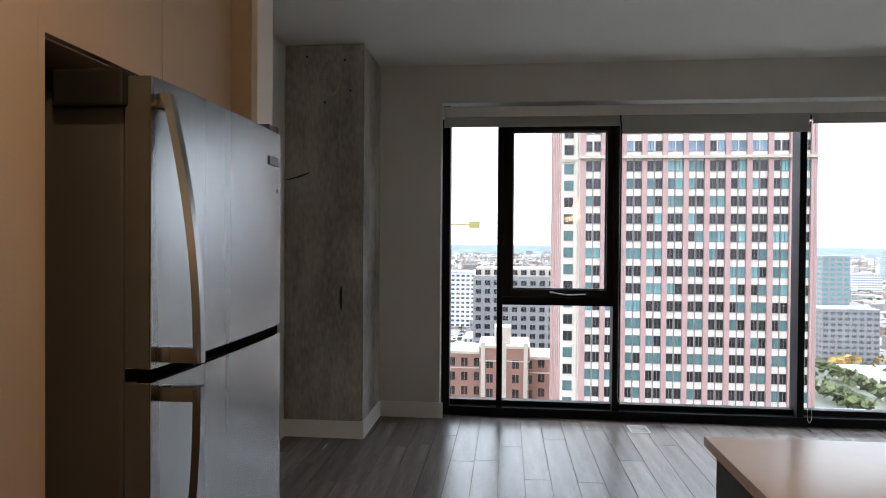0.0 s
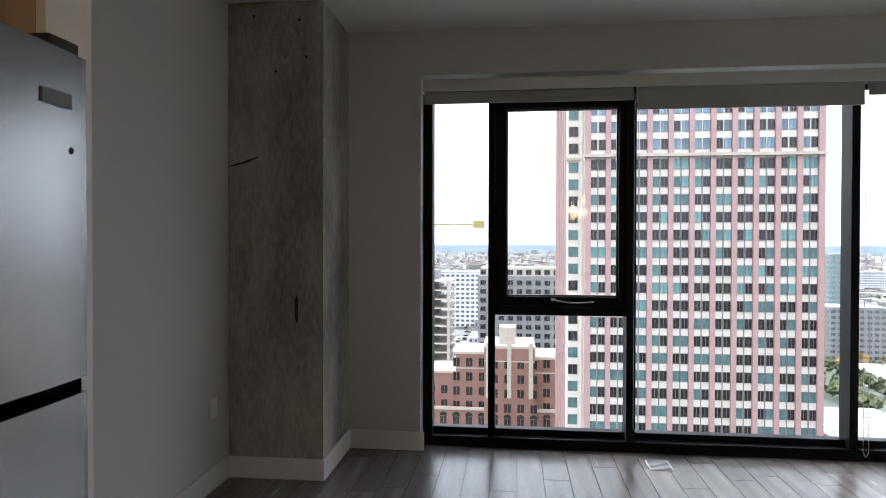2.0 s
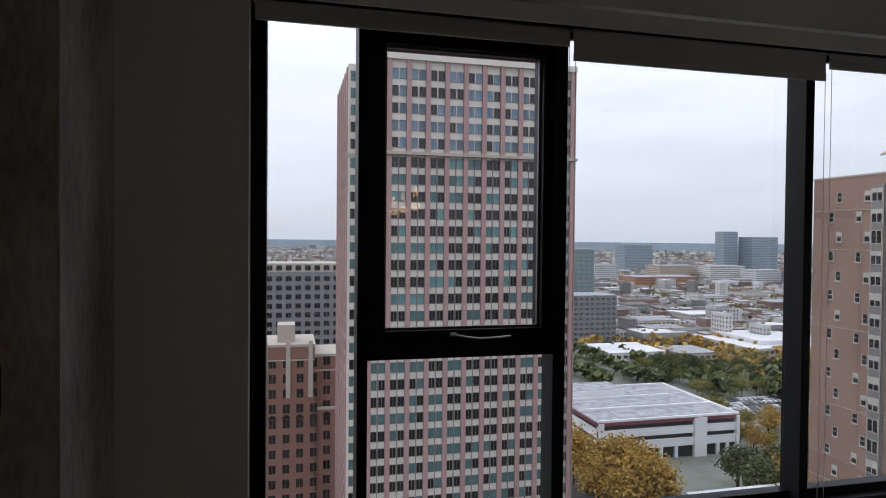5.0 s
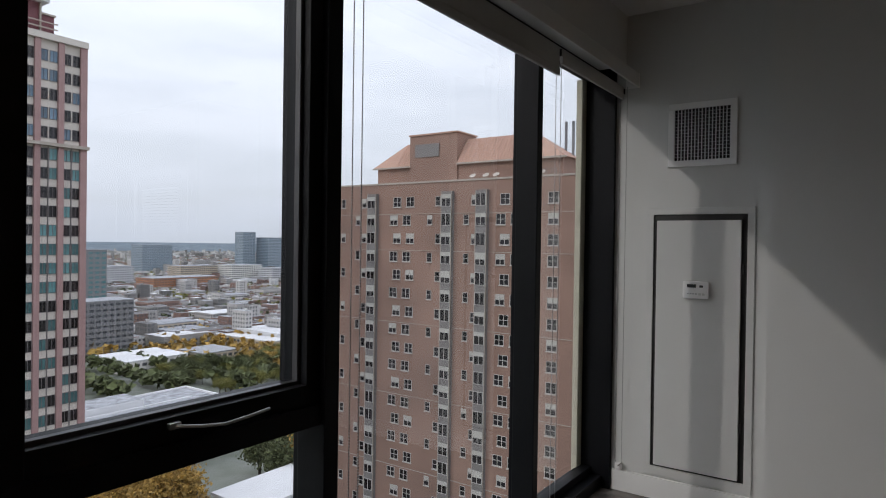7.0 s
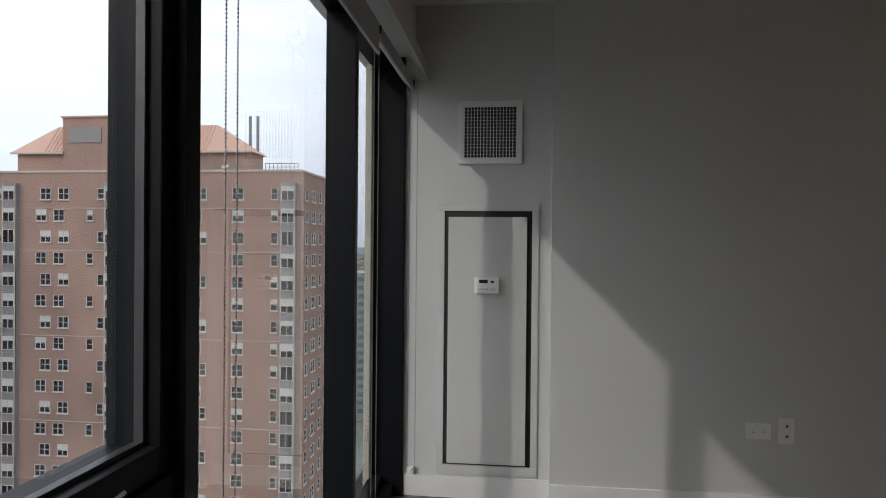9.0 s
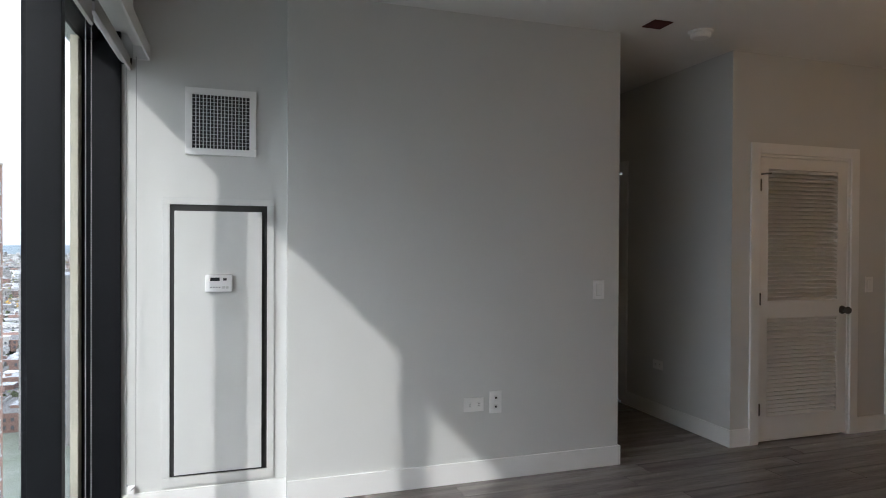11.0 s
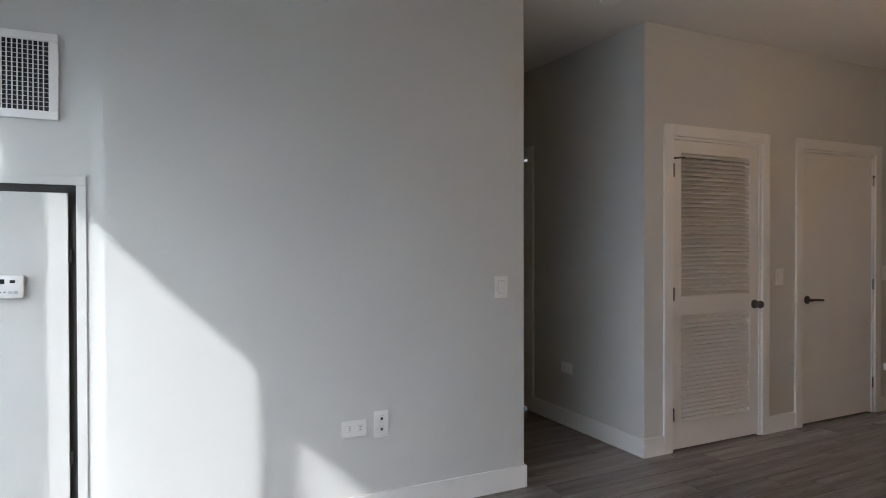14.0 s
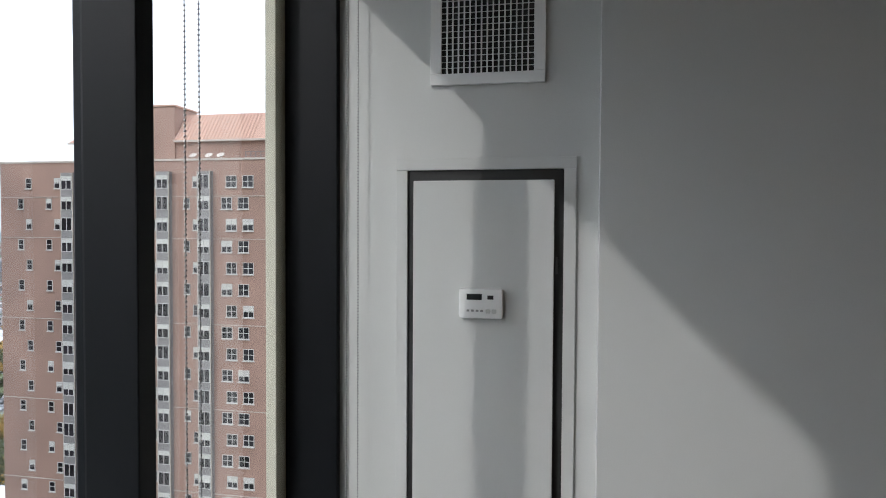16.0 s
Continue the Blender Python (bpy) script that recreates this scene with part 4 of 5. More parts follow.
YELLOW = mat("crane_yellow", (0.3, 0.25, 0.09), 0.5, amount=0.1)
LEAFG = island_vary(mat("green_leaves", (0.085, 0.1, 0.04), 0.8, scale=0.3, amount=0.3, bump=0), 0.5, 1.5)
LEAFY = island_vary(mat("yellow_leaves", (0.38, 0.24, 0.06), 0.8, scale=0.3, amount=0.3, bump=0), 0.55, 1.4)
LEAFO = island_vary(mat("olive_leaves", (0.2, 0.19, 0.05), 0.8, scale=0.3, amount=0.3, bump=0), 0.55, 1.4)
BARK = mat("bark", (0.06, 0.045, 0.035), 0.9)

g = bmesh.new()
for q in (((-4500, -4500), (4500, -4500), (4500, 4500), (-4500, 4500)),):
    g.faces.new([g.verts.new((x, y, GZ)) for x, y in q])
setting("ground", g, GROUND, "flat city ground reaching the horizon", "ground")


def window_mesh(name, w, h, panes, gmat, fmat, depth=0.25, t=0.07, cross=False, blind=0.0):
    """A framed window with its glass set back; it faces -y, centred on its origin."""
    bm = bmesh.new()
    box(bm, -w / 2, w / 2, -0.05, depth, -h / 2, -h / 2 + t)
    box(bm, -w / 2, w / 2, -0.05, depth, h / 2 - t, h / 2)
    for i in range(panes + 1):
        x = -w / 2 + (w - t) * i / panes
        box(bm, x, x + t, -0.04, depth, -h / 2 + t, h / 2 - t)
    if cross:
        box(bm, -w / 2 + t, w / 2 - t, -0.03, depth, -t / 2, t / 2)
        box(bm, -w / 2 - 0.08, w / 2 + 0.08, -0.14, 0.02, -h / 2 - 0.13, -h / 2 - 0.005)
    n = len(bm.faces)
    box(bm, -w / 2 + 0.02, w / 2 - 0.02, 0.04, depth - 0.02, -h / 2 + 0.02, h / 2 - 0.02)
    m = len(bm.faces)
    if blind:
        box(bm, -w / 2 + t, w / 2 - t, 0.02, 0.05, h / 2 - t - blind * h, h / 2 - t)
    me = mesh_of(name, bm, fmat)
    me.materials.append(gmat)
    if blind:
        me.materials.append(BLIND)
    for i in range(n, len(me.polygons)):
        me.polygons[i].material_index = 1 if i < m else 2
    return me


def joined(name, rows, parent, label, slots):
    """Many far windows as one mesh: rows of (mesh, matrix)."""
    verts, faces, mats = [], [], []
    for me, m in rows:
        k = len(verts)
        verts += [tuple(m @ v.co) for v in me.vertices]
        for p in me.polygons:
            faces.append([k + i for i in p.vertices])
            mats.append(slots.index(me.materials[p.material_index]))
    me = bpy.data.meshes.new(name)
    me.from_pydata(verts, [], faces)
    for s in slots:
        me.materials.append(s)
    me.polygons.foreach_set("material_index", mats)
    ob = new(name, me)
    ob.parent = parent
    return tagged(ob, label, "", "", "stuff")


rnd = random.Random(5)

# pink tower
PT = thing("office_tower", (29.5, 120, GZ), "tall pink and cream tower with rows of paired windows", "tower")
TY, TX0, TX1, TTOP, TBAND = 105.0, 9.8, 47.3, 33.0, 15.9
FLOOR = 2.97
sub("core", boxes((TX0 + 0.3, TX1 - 0.3, TY + 0.4, TY + 34, GZ, TTOP - 0.5)), CREAM, PT)
sub("side_wing", boxes((6.6, TX0 + 0.3, TY + 4.4, TY + 28, GZ, TTOP - 1.2)), CREAM, PT)
NB = 11
BAYW = (TX1 - TX0) / NB
for i in range(NB + 1):
    x = TX0 + BAYW * i
    w = 0.5 if i in (0, NB) else 0.42
    sub("pink_pier", boxes((x - w, x + w, TY - 0.15, TY + 0.6, GZ, TTOP - 0.9)), PINK, PT)
sub("cornice", boxes((TX0 - 0.6, TX1 + 0.6, TY - 0.35, TY + 1, TTOP - 1.0, TTOP)), CREAM, PT)
sub("band", boxes((TX0 - 0.7, TX1 + 0.7, TY - 0.6, TY + 0.7, TBAND - 0.25, TBAND + 0.25), (6.3, TX0 - 0.7, TY + 4.0, TY + 4.6, TBAND - 0.25, TBAND + 0.25)), STONE, PT, "pale stone band")
rows_top = int((TTOP - 1.0 - TBAND) / FLOOR)
levels = [TBAND + 0.55 + FLOOR * (k + 0.45) for k in range(rows_top)] + [TBAND - FLOOR * (k + 0.5) for k in range(30)]
WW = 1.14
wt_mesh = window_mesh("tower_window", WW, 1.78, 2, TEALG, MULL, t=0.055)
wd_mesh = window_mesh("tower_window", WW, 1.78, 2, DARKG, MULL, t=0.055)
wbl_mesh = window_mesh("tower_window", WW, 1.78, 2, BLUEW, MULL, t=0.055)
rest = []
count = 0
for k, z in enumerate(levels):
    for i in range(NB):
        upper = k < rows_top
        lit = rnd.random() < (0.62 if upper else 0.3)
        for side in (-0.7, 0.7):
            same = lit if rnd.random() < 0.8 else not lit
            me = (wbl_mesh if upper else wt_mesh) if same else wd_mesh
            x = TX0 + BAYW * (i + 0.5) + side
            if count < 297 and z > -68:
                o = new("window", me)
                o.parent = PT
                o.location = Vector((x, TY + 0.3, z)) - PT.location
                count += 1
            else:
                rest.append((me, Matrix.Translation(Vector((x, TY + 0.3, z)) - PT.location)))
    narrow = rnd.random()
    me = wt_mesh if narrow < 0.7 else wd_mesh
    rest.append((me, Matrix.Translation(Vector((7.8, TY + 4.3, z)) - PT.location) @ Matrix.Diagonal((1.45, 1, 1.0, 1))))
    for q in range(5):
        rest.append((wd_mesh if rnd.random() < 0.6 else wt_mesh, Matrix.Translation(Vector((6.52, TY + 8 + 4.4 * q, z)) - PT.location) @ Matrix.Rotation(radians(-90), 4, "Z")))
joined("more_windows", rest, PT, "further rows of windows", [TEALG, DARKG, BLUEW, MULL])
for i in range(NB):
    x = TX0 + BAYW * (i + 0.5)
    sub("reveal_strip", boxes((x - 0.06, x + 0.06, TY + 0.22, TY + 0.42, GZ, TBAND - 0.3)), MULL, PT, "thin dark vertical reveal")
for q in range(6):
    y = TY + 5.7 + 4.4 * q
    sub("side_pier", boxes((6.35, 6.65, y - 0.5, y + 0.5, GZ, TTOP - 1.6)), PINK, PT)
sub("corner_pier", boxes((8.9, TX0 - 0.5, TY + 4.1, TY + 4.6, GZ, TTOP - 1.6)), CREAM, PT)
sub("penthouse", boxes((TX0 + 3, TX1 - 4.6, TY + 5, TY + 28, TTOP - 0.6, TTOP + 6.0)), MAROON, PT, "maroon mechanical penthouse")
sub("penthouse_annex", boxes((TX1 - 4.6, TX1 - 2.2, TY + 5.4, TY + 24, TTOP - 0.6, TTOP + 4.4)), MAROON, PT, "lower maroon annex")
sub("annex_roof", boxes((TX1 - 4.5, TX1 - 2.0, TY + 5.2, TY + 24.2, TTOP + 4.4, TTOP + 4.7)), STONE, PT)
sub("penthouse_roof", boxes((TX0 + 1.8, TX1 - 3.6, TY + 3.6, TY + 29, TTOP + 6.0, TTOP + 6.55)), WROOF, PT, "pale overhanging roof slab")
sub("upper_block", boxes((TX0 + 6, TX1 - 9, TY + 9, TY + 25, TTOP + 6.55, TTOP + 8.9)), GREYB, PT, "grey upper plant room")
sub("upper_roof", boxes((TX0 + 5.4, TX1 - 8.4, TY + 8.4, TY + 25.6, TTOP + 8.9, TTOP + 9.3)), WROOF, PT)
for dx in (0.0, 1.4):
    sub("roof_pipe", lathe(bmesh.new(), [(0.35, 0), (0.35, 2.6), (0.5, 2.7), (0.5, 3.1), (0.0, 3.1)], (TX1 - 10.5 + dx, TY + 6.5, TTOP + 6.5), 10), GREYB, PT)
for i in range(9):
    x = TX0 + 3.2 + i * 3.72
    sub("penthouse_post", boxes((x - 0.12, x + 0.12, TY + 4.6, TY + 4.95, TTOP, TTOP + 6.2)), STONE, PT)
for z in (1.0, 2.0, 2.9):
    sub("rail", boxes((TX0 + 2, TX1 - 2.1, TY + 4.3, TY + 4.5, TTOP + z, TTOP + z + 0.18)), STONE, PT)

# brown brick apartment tower
BT = thing("brick_tower", (91, 53, GZ), "tall brown brick apartment tower with a red tiled roof", "apartment tower")
BX, BY0, BY1, BTOP = 78.0, 27.6, 81.4, 11.0
sub("wall", boxes((BX, 90, BY0, BY1, GZ, BTOP)), BRICK, BT)
sub("parapet", boxes((BX - 0.12, 90.1, BY0 - 0.12, BY1 + 0.12, BTOP, BTOP + 0.28)), STONE, BT)
sub("penthouse", boxes((83.5, 89, 37.5, 73.5, BTOP, BTOP + 3.6)), BRICK, BT)
sub("penthouse_block", boxes((83.2, 89, 56.2, 66.0, BTOP, BTOP + 8.7)), BRICK, BT)
sub("block_coping", boxes((83.0, 89.2, 56.0, 66.2, BTOP + 8.7, BTOP + 8.95)), RTILE, BT)
sub("louver", boxes((83.05, 83.3, 59.8, 64.8, BTOP + 5.0, BTOP + 7.2)), SPANDREL, BT, "dark louvred opening")
for y0, y1, k0, k1 in ((37.0, 56.19, 43.4, 56.19), (66.01, 74.2, 66.01, 69.0)):
    r = bmesh.new()
    e0, e1 = BTOP + 3.6, BTOP + 7.9
    lo = [r.verts.new(p) for p in ((83.0, y0, e0), (89.6, y0, e0), (89.6, y1, e0), (83.0, y1, e0))]
    hi = [r.verts.new(p) for p in ((86.2, k0, e1), (87.2, k0, e1), (87.2, k1, e1), (86.2, k1, e1))]
    r.faces.new(lo)
    r.faces.new(hi)
    for i in range(4):
        j = (i + 1) % 4
        r.faces.new((lo[i], lo[j], hi[j], hi[i]))
    roof = sub("roof", r, RTILE, BT, "red clay tile hip roof")
    ribs = bmesh.new()
    n = int((k1 - k0) / 0.55)
    for i in range(n):
        y = k0 + (k1 - k0) * (i + 0.5) / n
        v = [ribs.verts.new(p) for p in ((82.98, y - 0.09, e0 + 0.02), (82.98, y + 0.09, e0 + 0.02), (86.18, y + 0.09, e1 + 0.02), (86.18, y - 0.09, e1 + 0.02), (82.98, y, e0 + 0.16), (86.18, y, e1 + 0.16))]
        for q in ((0, 4, 5, 3), (4, 1, 2, 5), (0, 1, 4), (3, 5, 2)):
            ribs.faces.new([v[k] for k in q])
    rb = sub("tile_rows", ribs, RTILE, roof)
    rb["kind"] = "stuff"
    sub("eave", boxes((82.8, 83.1, y0 - 0.2, y1, e0 - 0.25, e0 + 0.02)), STONE, roof)
for y in (41.5, 40.3):
    sub("flue", lathe(bmesh.new(), [(0.22, 0), (0.22, 9.6), (0.0, 9.6)], (88.4, y - 2.2, BTOP), 12), GREYB, BT, "grey metal flue")
for y in (46.4, 48.2, 50.6, 38.8):
    dish = lathe(bmesh.new(), [(0.06, 0), (0.06, 0.5), (0.5, 0.62), (0.55, 0.75), (0.0, 0.66)], (79.4, y, BTOP + 0.25), 10)
    bmesh.ops.rotate(dish, verts=dish.verts, cent=(79.4, y, BTOP + 0.5), matrix=Matrix.Rotation(radians(-38), 3, "Y"))
    sub("satellite_dish", dish, STONE, BT, "small pale satellite dish")
for y0, y1 in ((36.5, 42.5), (28.4, 33.0)):
    rail = boxes((79.0, 79.1, y0, y1, BTOP + 1.2, BTOP + 1.28), (79.0, 79.1, y0, y1, BTOP + 0.7, BTOP + 0.76))
    for i in range(9):
        y = y0 + (y1 - y0) * i / 8
        box(rail, 79.0, 79.08, y, y + 0.08, BTOP + 0.2, BTOP + 1.28)
    sub("roof_rail", rail, MULL, BT, "dark roof terrace rail")
for z in (BTOP - 5.0, BTOP - 10.9, BTOP - 22.8, BTOP - 34.7, BTOP - 46.6):
    sub("string_course", boxes((BX - 0.1, BX + 0.1, BY0 - 0.08, BY1 + 0.08, z, z + 0.1)), STONE, BT)
w2 = [window_mesh("apartment_window", 1.6, 1.62, 2, DARKG, FWIN, 0.25, 0.07, True, bl) for bl in (0.0, 0.0, 0.42)]
w1 = [window_mesh("apartment_window", 0.95, 1.5, 1, DARKG, FWIN, 0.25, 0.06, True, bl) for bl in (0.0, 0.0, 0.4)]
wb = [window_mesh("bay_window", 1.75, 1.9, 2, DARKG, FWIN, 0.3, 0.07, False, bl) for bl in (0.0, 0.3, 0.5)]
turn_w = Matrix.Rotation(radians(-90), 4, "Z")
cols = [(77.2, w1, 0.7), (72.4, w1, 0.7), (69.5, wb, 0), (64.8, w2, 0.35), (62.1, w2, 0.35), (57.0, w1, 0.8), (54.2, wb, 0), (50.2, w1, 0.7), (47.9, wb, 0), (44.5, w2, 0.35), (42.0, w2, 0.35), (36.4, w2, 0), (31.3, w1, 0), (29.2, wb, 0)]
for y, ws, dy in cols:
    if ws is wb:
        bay = sub("bay", boxes((BX - 0.75, BX + 0.1, y - 1.02, y + 1.02, GZ, BTOP - 1.5), bevel=0.02), SPANDREL, BT, "grey projecting window bay")
        for e in (-1.02, 0.9):
            sub("bay_edge", boxes((BX - 0.79, BX - 0.6, y + e, y + e + 0.1, GZ, BTOP - 1.5)), STONE, bay)
more, count = [], 0
for k in range(28):
    z = BTOP - 2.95 - 2.98 * k
    for c, (y, ws, dy) in enumerate(cols):
        me = ws[rnd.randrange(3)]
        m = Matrix.Translation(Vector((BX + (-0.06 if ws is not wb else -0.82), y + (dy if k % 2 else -dy), z)) - BT.location) @ turn_w
        if count < 300:
            o = new("window", me)
            o.parent = BT
            o.matrix_local = m
            count += 1
        else:
            more.append((me, m))
    for x in (80, 83, 86, 88.6):
        more.append((w1[0] if x != 83 else w2[0], Matrix.Translation(Vector((x, BY0 - 0.06, z)) - BT.location)))
joined("more_windows", more, BT, "further rows of windows", [DARKG, FWIN, BLIND])

# old dark red brick block with setbacks
OB = thing("brick_block", (-4, 165, GZ), "old dark red brick block with stepped roofs and arched windows", "brick building")
sub("wing", boxes((-24, -7.5, 150, 162, GZ, -31)), RBRICK, OB)
sub("wing", boxes((-16.5, -9.5, 149, 162, GZ, -26)), RBRICK, OB)
sub("wing", boxes((-9.5, 2.5, 147, 162, GZ, -24.2)), RBRICK, OB)
sub("wing", boxes((2.5, 9.5, 149, 162, GZ, -27)), RBRICK, OB)
sub("wing", boxes((-24, 10, 148, 150, GZ, -39)), RBRICK, OB)
for x0, x1, y, z in ((-24, -7.5, 150, -31), (-16.5, -9.5, 149, -26), (-9.5, 2.5, 147, -24.2), (2.5, 9.5, 149, -27)):
    sub("parapet", boxes((x0 - 0.2, x1 + 0.2, y - 0.2, 162, z, z + 0.6)), STONE, OB)
sub("cornice", boxes((-24.2, 10.2, 147.6, 148.2, -39.4, -38.7)), STONE, OB)
wo = window_mesh("old_window", 1.7, 2.2, 2, DARKG, RBRICK)
for k in range(12):
    z = -28 - 3.5 * k
    for x in [-22.5 + 3.1 * i for i in range(11)]:
        y = 149.9 if x < -16.5 else 148.9 if x < -9.5 else 146.9 if x < 2.5 else 148.9
        if x < -16.5 and z > -33:
            continue
        if z < -39.5:
            y = min(y, 147.9)
        o = new("window", wo)
        o.parent = OB
        o.location = Vector((x, y, z)) - OB.location
arch = bmesh.new()
pts = [(0.95 * math.cos(math.pi * i / 10), 0.95 * math.sin(math.pi * i / 10)) for i in range(11)]
ft = [arch.verts.new((px, -0.06, pz)) for px, pz in pts]
bk = [arch.verts.new((px, 0.2, pz)) for px, pz in pts]
arch.faces.new(ft)
for i in range(10):
    arch.faces.new((ft[i], ft[i + 1], bk[i + 1], bk[i]))
ARCH = mesh_of("arch", arch, DARKG)
for x in [-22.5 + 3.1 * i for i in range(11)]:
    o = new("arch", ARCH)
    o.parent = OB
    o.location = Vector((x, 147.9 if x < -9.5 or x > 2.5 else 146.9, -40.9)) - OB.location
for x0, x1, y, z in ((-16.5, -9.5, 149, -29.6), (-9.5, 2.5, 147, -27.4), (2.5, 9.5, 149, -30.4)):
    sub("stone_course", boxes((x0, x1, y - 0.15, y + 0.1, z, z + 0.3)), STONE, OB)
for x in (-8.6, -3.5, 1.6):
    sub("buttress", boxes((x - 0.5, x + 0.5, 146.6, 147.2, -36, -22.8)), STONE, OB, "pale stone buttress")
sub("roof_tower", boxes((-6, -2, 150, 156, -24, -19.5)), STONE, OB)

# construction frame, grey block and slim tower behind
CF = thing("unfinished_building", (-30, 240, GZ), "unfinished concrete building frame", "building frame")
for k in range(18):
    z = GZ + 4 + 3.4 * k
    sub("floor_slab", boxes((-52, -26, 235, 258, z, z + 0.5)), STONE, CF)
for x in (-51, -45, -39, -33, -27):
    sub("post", boxes((x - 0.5, x + 0.5, 235.3, 236.3, GZ, -14)), STONE, CF)
sub("core", boxes((-46, -32, 244, 256, GZ, -10)), GREYB, CF)
CR = thing("tower_crane", (-36, 250, GZ), "yellow tower crane above the unfinished building", "crane")
sub("mast", boxes((-36.6, -35.4, 249.4, 250.6, GZ, 7.5)), YELLOW, CR)
sub("jib", boxes((-44, -14, 249.6, 250.4, 8, 8.5), (-40, -16, 249.8, 250.2, 9.3, 9.5)), YELLOW, CR)
sub("cab", boxes((-18.5, -14, 249, 251, 6.8, 9.6)), YELLOW, CR)
GB = thing("office_block", (0, 250, GZ), "dark grey mid-rise with rows of square windows", "office building")
sub("wall", boxes((-16, 16, 240, 262, GZ, -12)), GREYB, GB)
sub("roof_floor", boxes((-15, 15, 241, 261, -12, -8.8)), STONE, GB)
wg = window_mesh("square_window", 2.2, 2.0, 2, DARKG, GREYB)
gw = []
for k in range(18):
    for i in range(9):
        gw.append((wg, Matrix.Translation(Vector((-14 + 3.5 * i, 239.9, -14.5 - 3.4 * k)) - GB.location)))
for i in range(9):
    gw.append((wg, Matrix.Translation(Vector((-14 + 3.5 * i, 240.9, -10.5)) - GB.location)))
joined("windows", gw, GB, "rows of square windows", [DARKG, GREYB])


def slab_building(name, x, y, w, d, top, body, label, floors=True, glassy=CITYWIN):
    """A far building with recessed window bands on the sides that face the camera."""
    t = thing(name, (x, y, GZ), label, "building")
    sub("wall", boxes((x - w / 2, x + w / 2, y - d / 2, y + d / 2, GZ, top)), body, t)
    sub("roof", boxes((x - w / 2 - 0.3, x + w / 2 + 0.3, y - d / 2 - 0.3, y + d / 2 + 0.3, top, top + 0.7)), GROOF if name != "warehouse" else WROOF, t)
    bm = bmesh.new()
    n = max(1, int((top - GZ) / 3.6))
    for k in range(n):
        z = top - 1.2 - 3.6 * k
        m = max(2, int(w / 4))
        for i in range(m):
            xx = x - w / 2 + w * (i + 0.5) / m
            box(bm, xx - w / m * 0.32, xx + w / m * 0.32, y - d / 2 - 0.08, y - d / 2 + 0.3, z - 1.7, z)
        m = max(2, int(d / 4))
        for i in range(m):
            yy = y - d / 2 + d * (i + 0.5) / m
            box(bm, x - w / 2 - 0.08, x - w / 2 + 0.3, yy - d / m * 0.32, yy + d / m * 0.32, z - 1.7, z)
    ob = sub("windows", bm, glassy, t)
    ob["kind"] = "stuff"
    return t


def at_bearing(name, a0, a1, dist, depth, top, body, label, glassy=CITYWIN):
    """A far building between two bearings (degrees east of the window's axis)."""
    a = radians((a0 + a1) / 2)
    w = dist * radians(a1 - a0)
    return slab_building(name, -3.3 + dist * math.sin(a), -2.5 + dist * math.cos(a), w, depth, top, body, label, True, glassy)


CURTAIN = mat("curtain_wall", (0.27, 0.31, 0.35), 0.4, scale=0.1, amount=0.15)
TANB = mat("tan_building", (0.5, 0.42, 0.33), 0.8, scale=0.1, amount=0.12)
PALEB = mat("pale_building", (0.66, 0.64, 0.6), 0.8, scale=0.1, amount=0.1)
ORANGEB = mat("orange_brick", (0.42, 0.2, 0.11), 0.85, scale=0.1, amount=0.15)
at_bearing("glass_tower", 24.9, 26.9, 540, 16, -7.6, GREYB, "dark teal glass mid-rise tower", TEALG)
at_bearing("loft_building", 24.6, 28.7, 480, 24, -40, GREYB, "grey loft building with many windows")
at_bearing("grey_block", 31.9, 35.5, 1240, 40, -46, TANB, "tan mid-rise block among low houses")
at_bearing("white_block", 35.8, 39.0, 1250, 44, -45, PALEB, "pale banded mid-rise block among low houses")
at_bearing("white_block", 39.2, 41.9, 1230, 40, -50, WROOF, "white mid-rise block with a grid of windows")
at_bearing("grey_block", 42.1, 45.5, 1200, 40, -49, GREYB, "grey mid-rise block among low houses")
at_bearing("white_block", 24.0, 29.0, 1150, 40, -44, WROOF, "white mid-rise block among low houses")
at_bearing("glass_tower", 37.2, 38.5, 1560, 30, 20, CURTAIN, "dark glass tower standing far off", BLUEG)
at_bearing("glass_tower", 39.0, 41.4, 1580, 44, 8, CURTAIN, "lower glass block beside a far tower", BLUEG)
at_bearing("glass_tower", 29.2, 31.8, 1540, 44, -12, CURTAIN, "blue glass office block far off", BLUEG)
at_bearing("brick_warehouse", 29.6, 35.4, 1030, 46, -55, ORANGEB, "long orange brick warehouse far off")
at_bearing("brick_warehouse", 40.5, 43.0, 760, 24, -63, RBRICK, "small red brick block far off")
at_bearing("white_block", 35.0, 38.0, 800, 24, -64, PALEB, "pale low-rise block among trees")
at_bearing("tan_block", 30.0, 33.5, 545, 26, -64, TANB, "low tan brick building with a flat roof")
at_bearing("tan_block", 33.2, 36.6, 425, 26, -68, TANB, "low tan brick shed with a flat roof")
at_bearing("warehouse", 27.2, 32.4, 420, 34, -68.5, PALEB, "low pale flat-roofed workshop")
slab_building("white_block", -60, 520, 120, 40, -24, WROOF, "long white mid-rise block among houses")
rw = thing("elevated_railway", (480, 548, GZ), "dark elevated railway viaduct across the low city", "viaduct")
sub("deck", boxes((230, 900, 544, 552, GZ + 5.6, GZ + 7.0)), SLOT, rw)
sub("parapet", boxes((230, 900, 543.4, 544, GZ + 6.6, GZ + 8.0)), GROOF, rw)
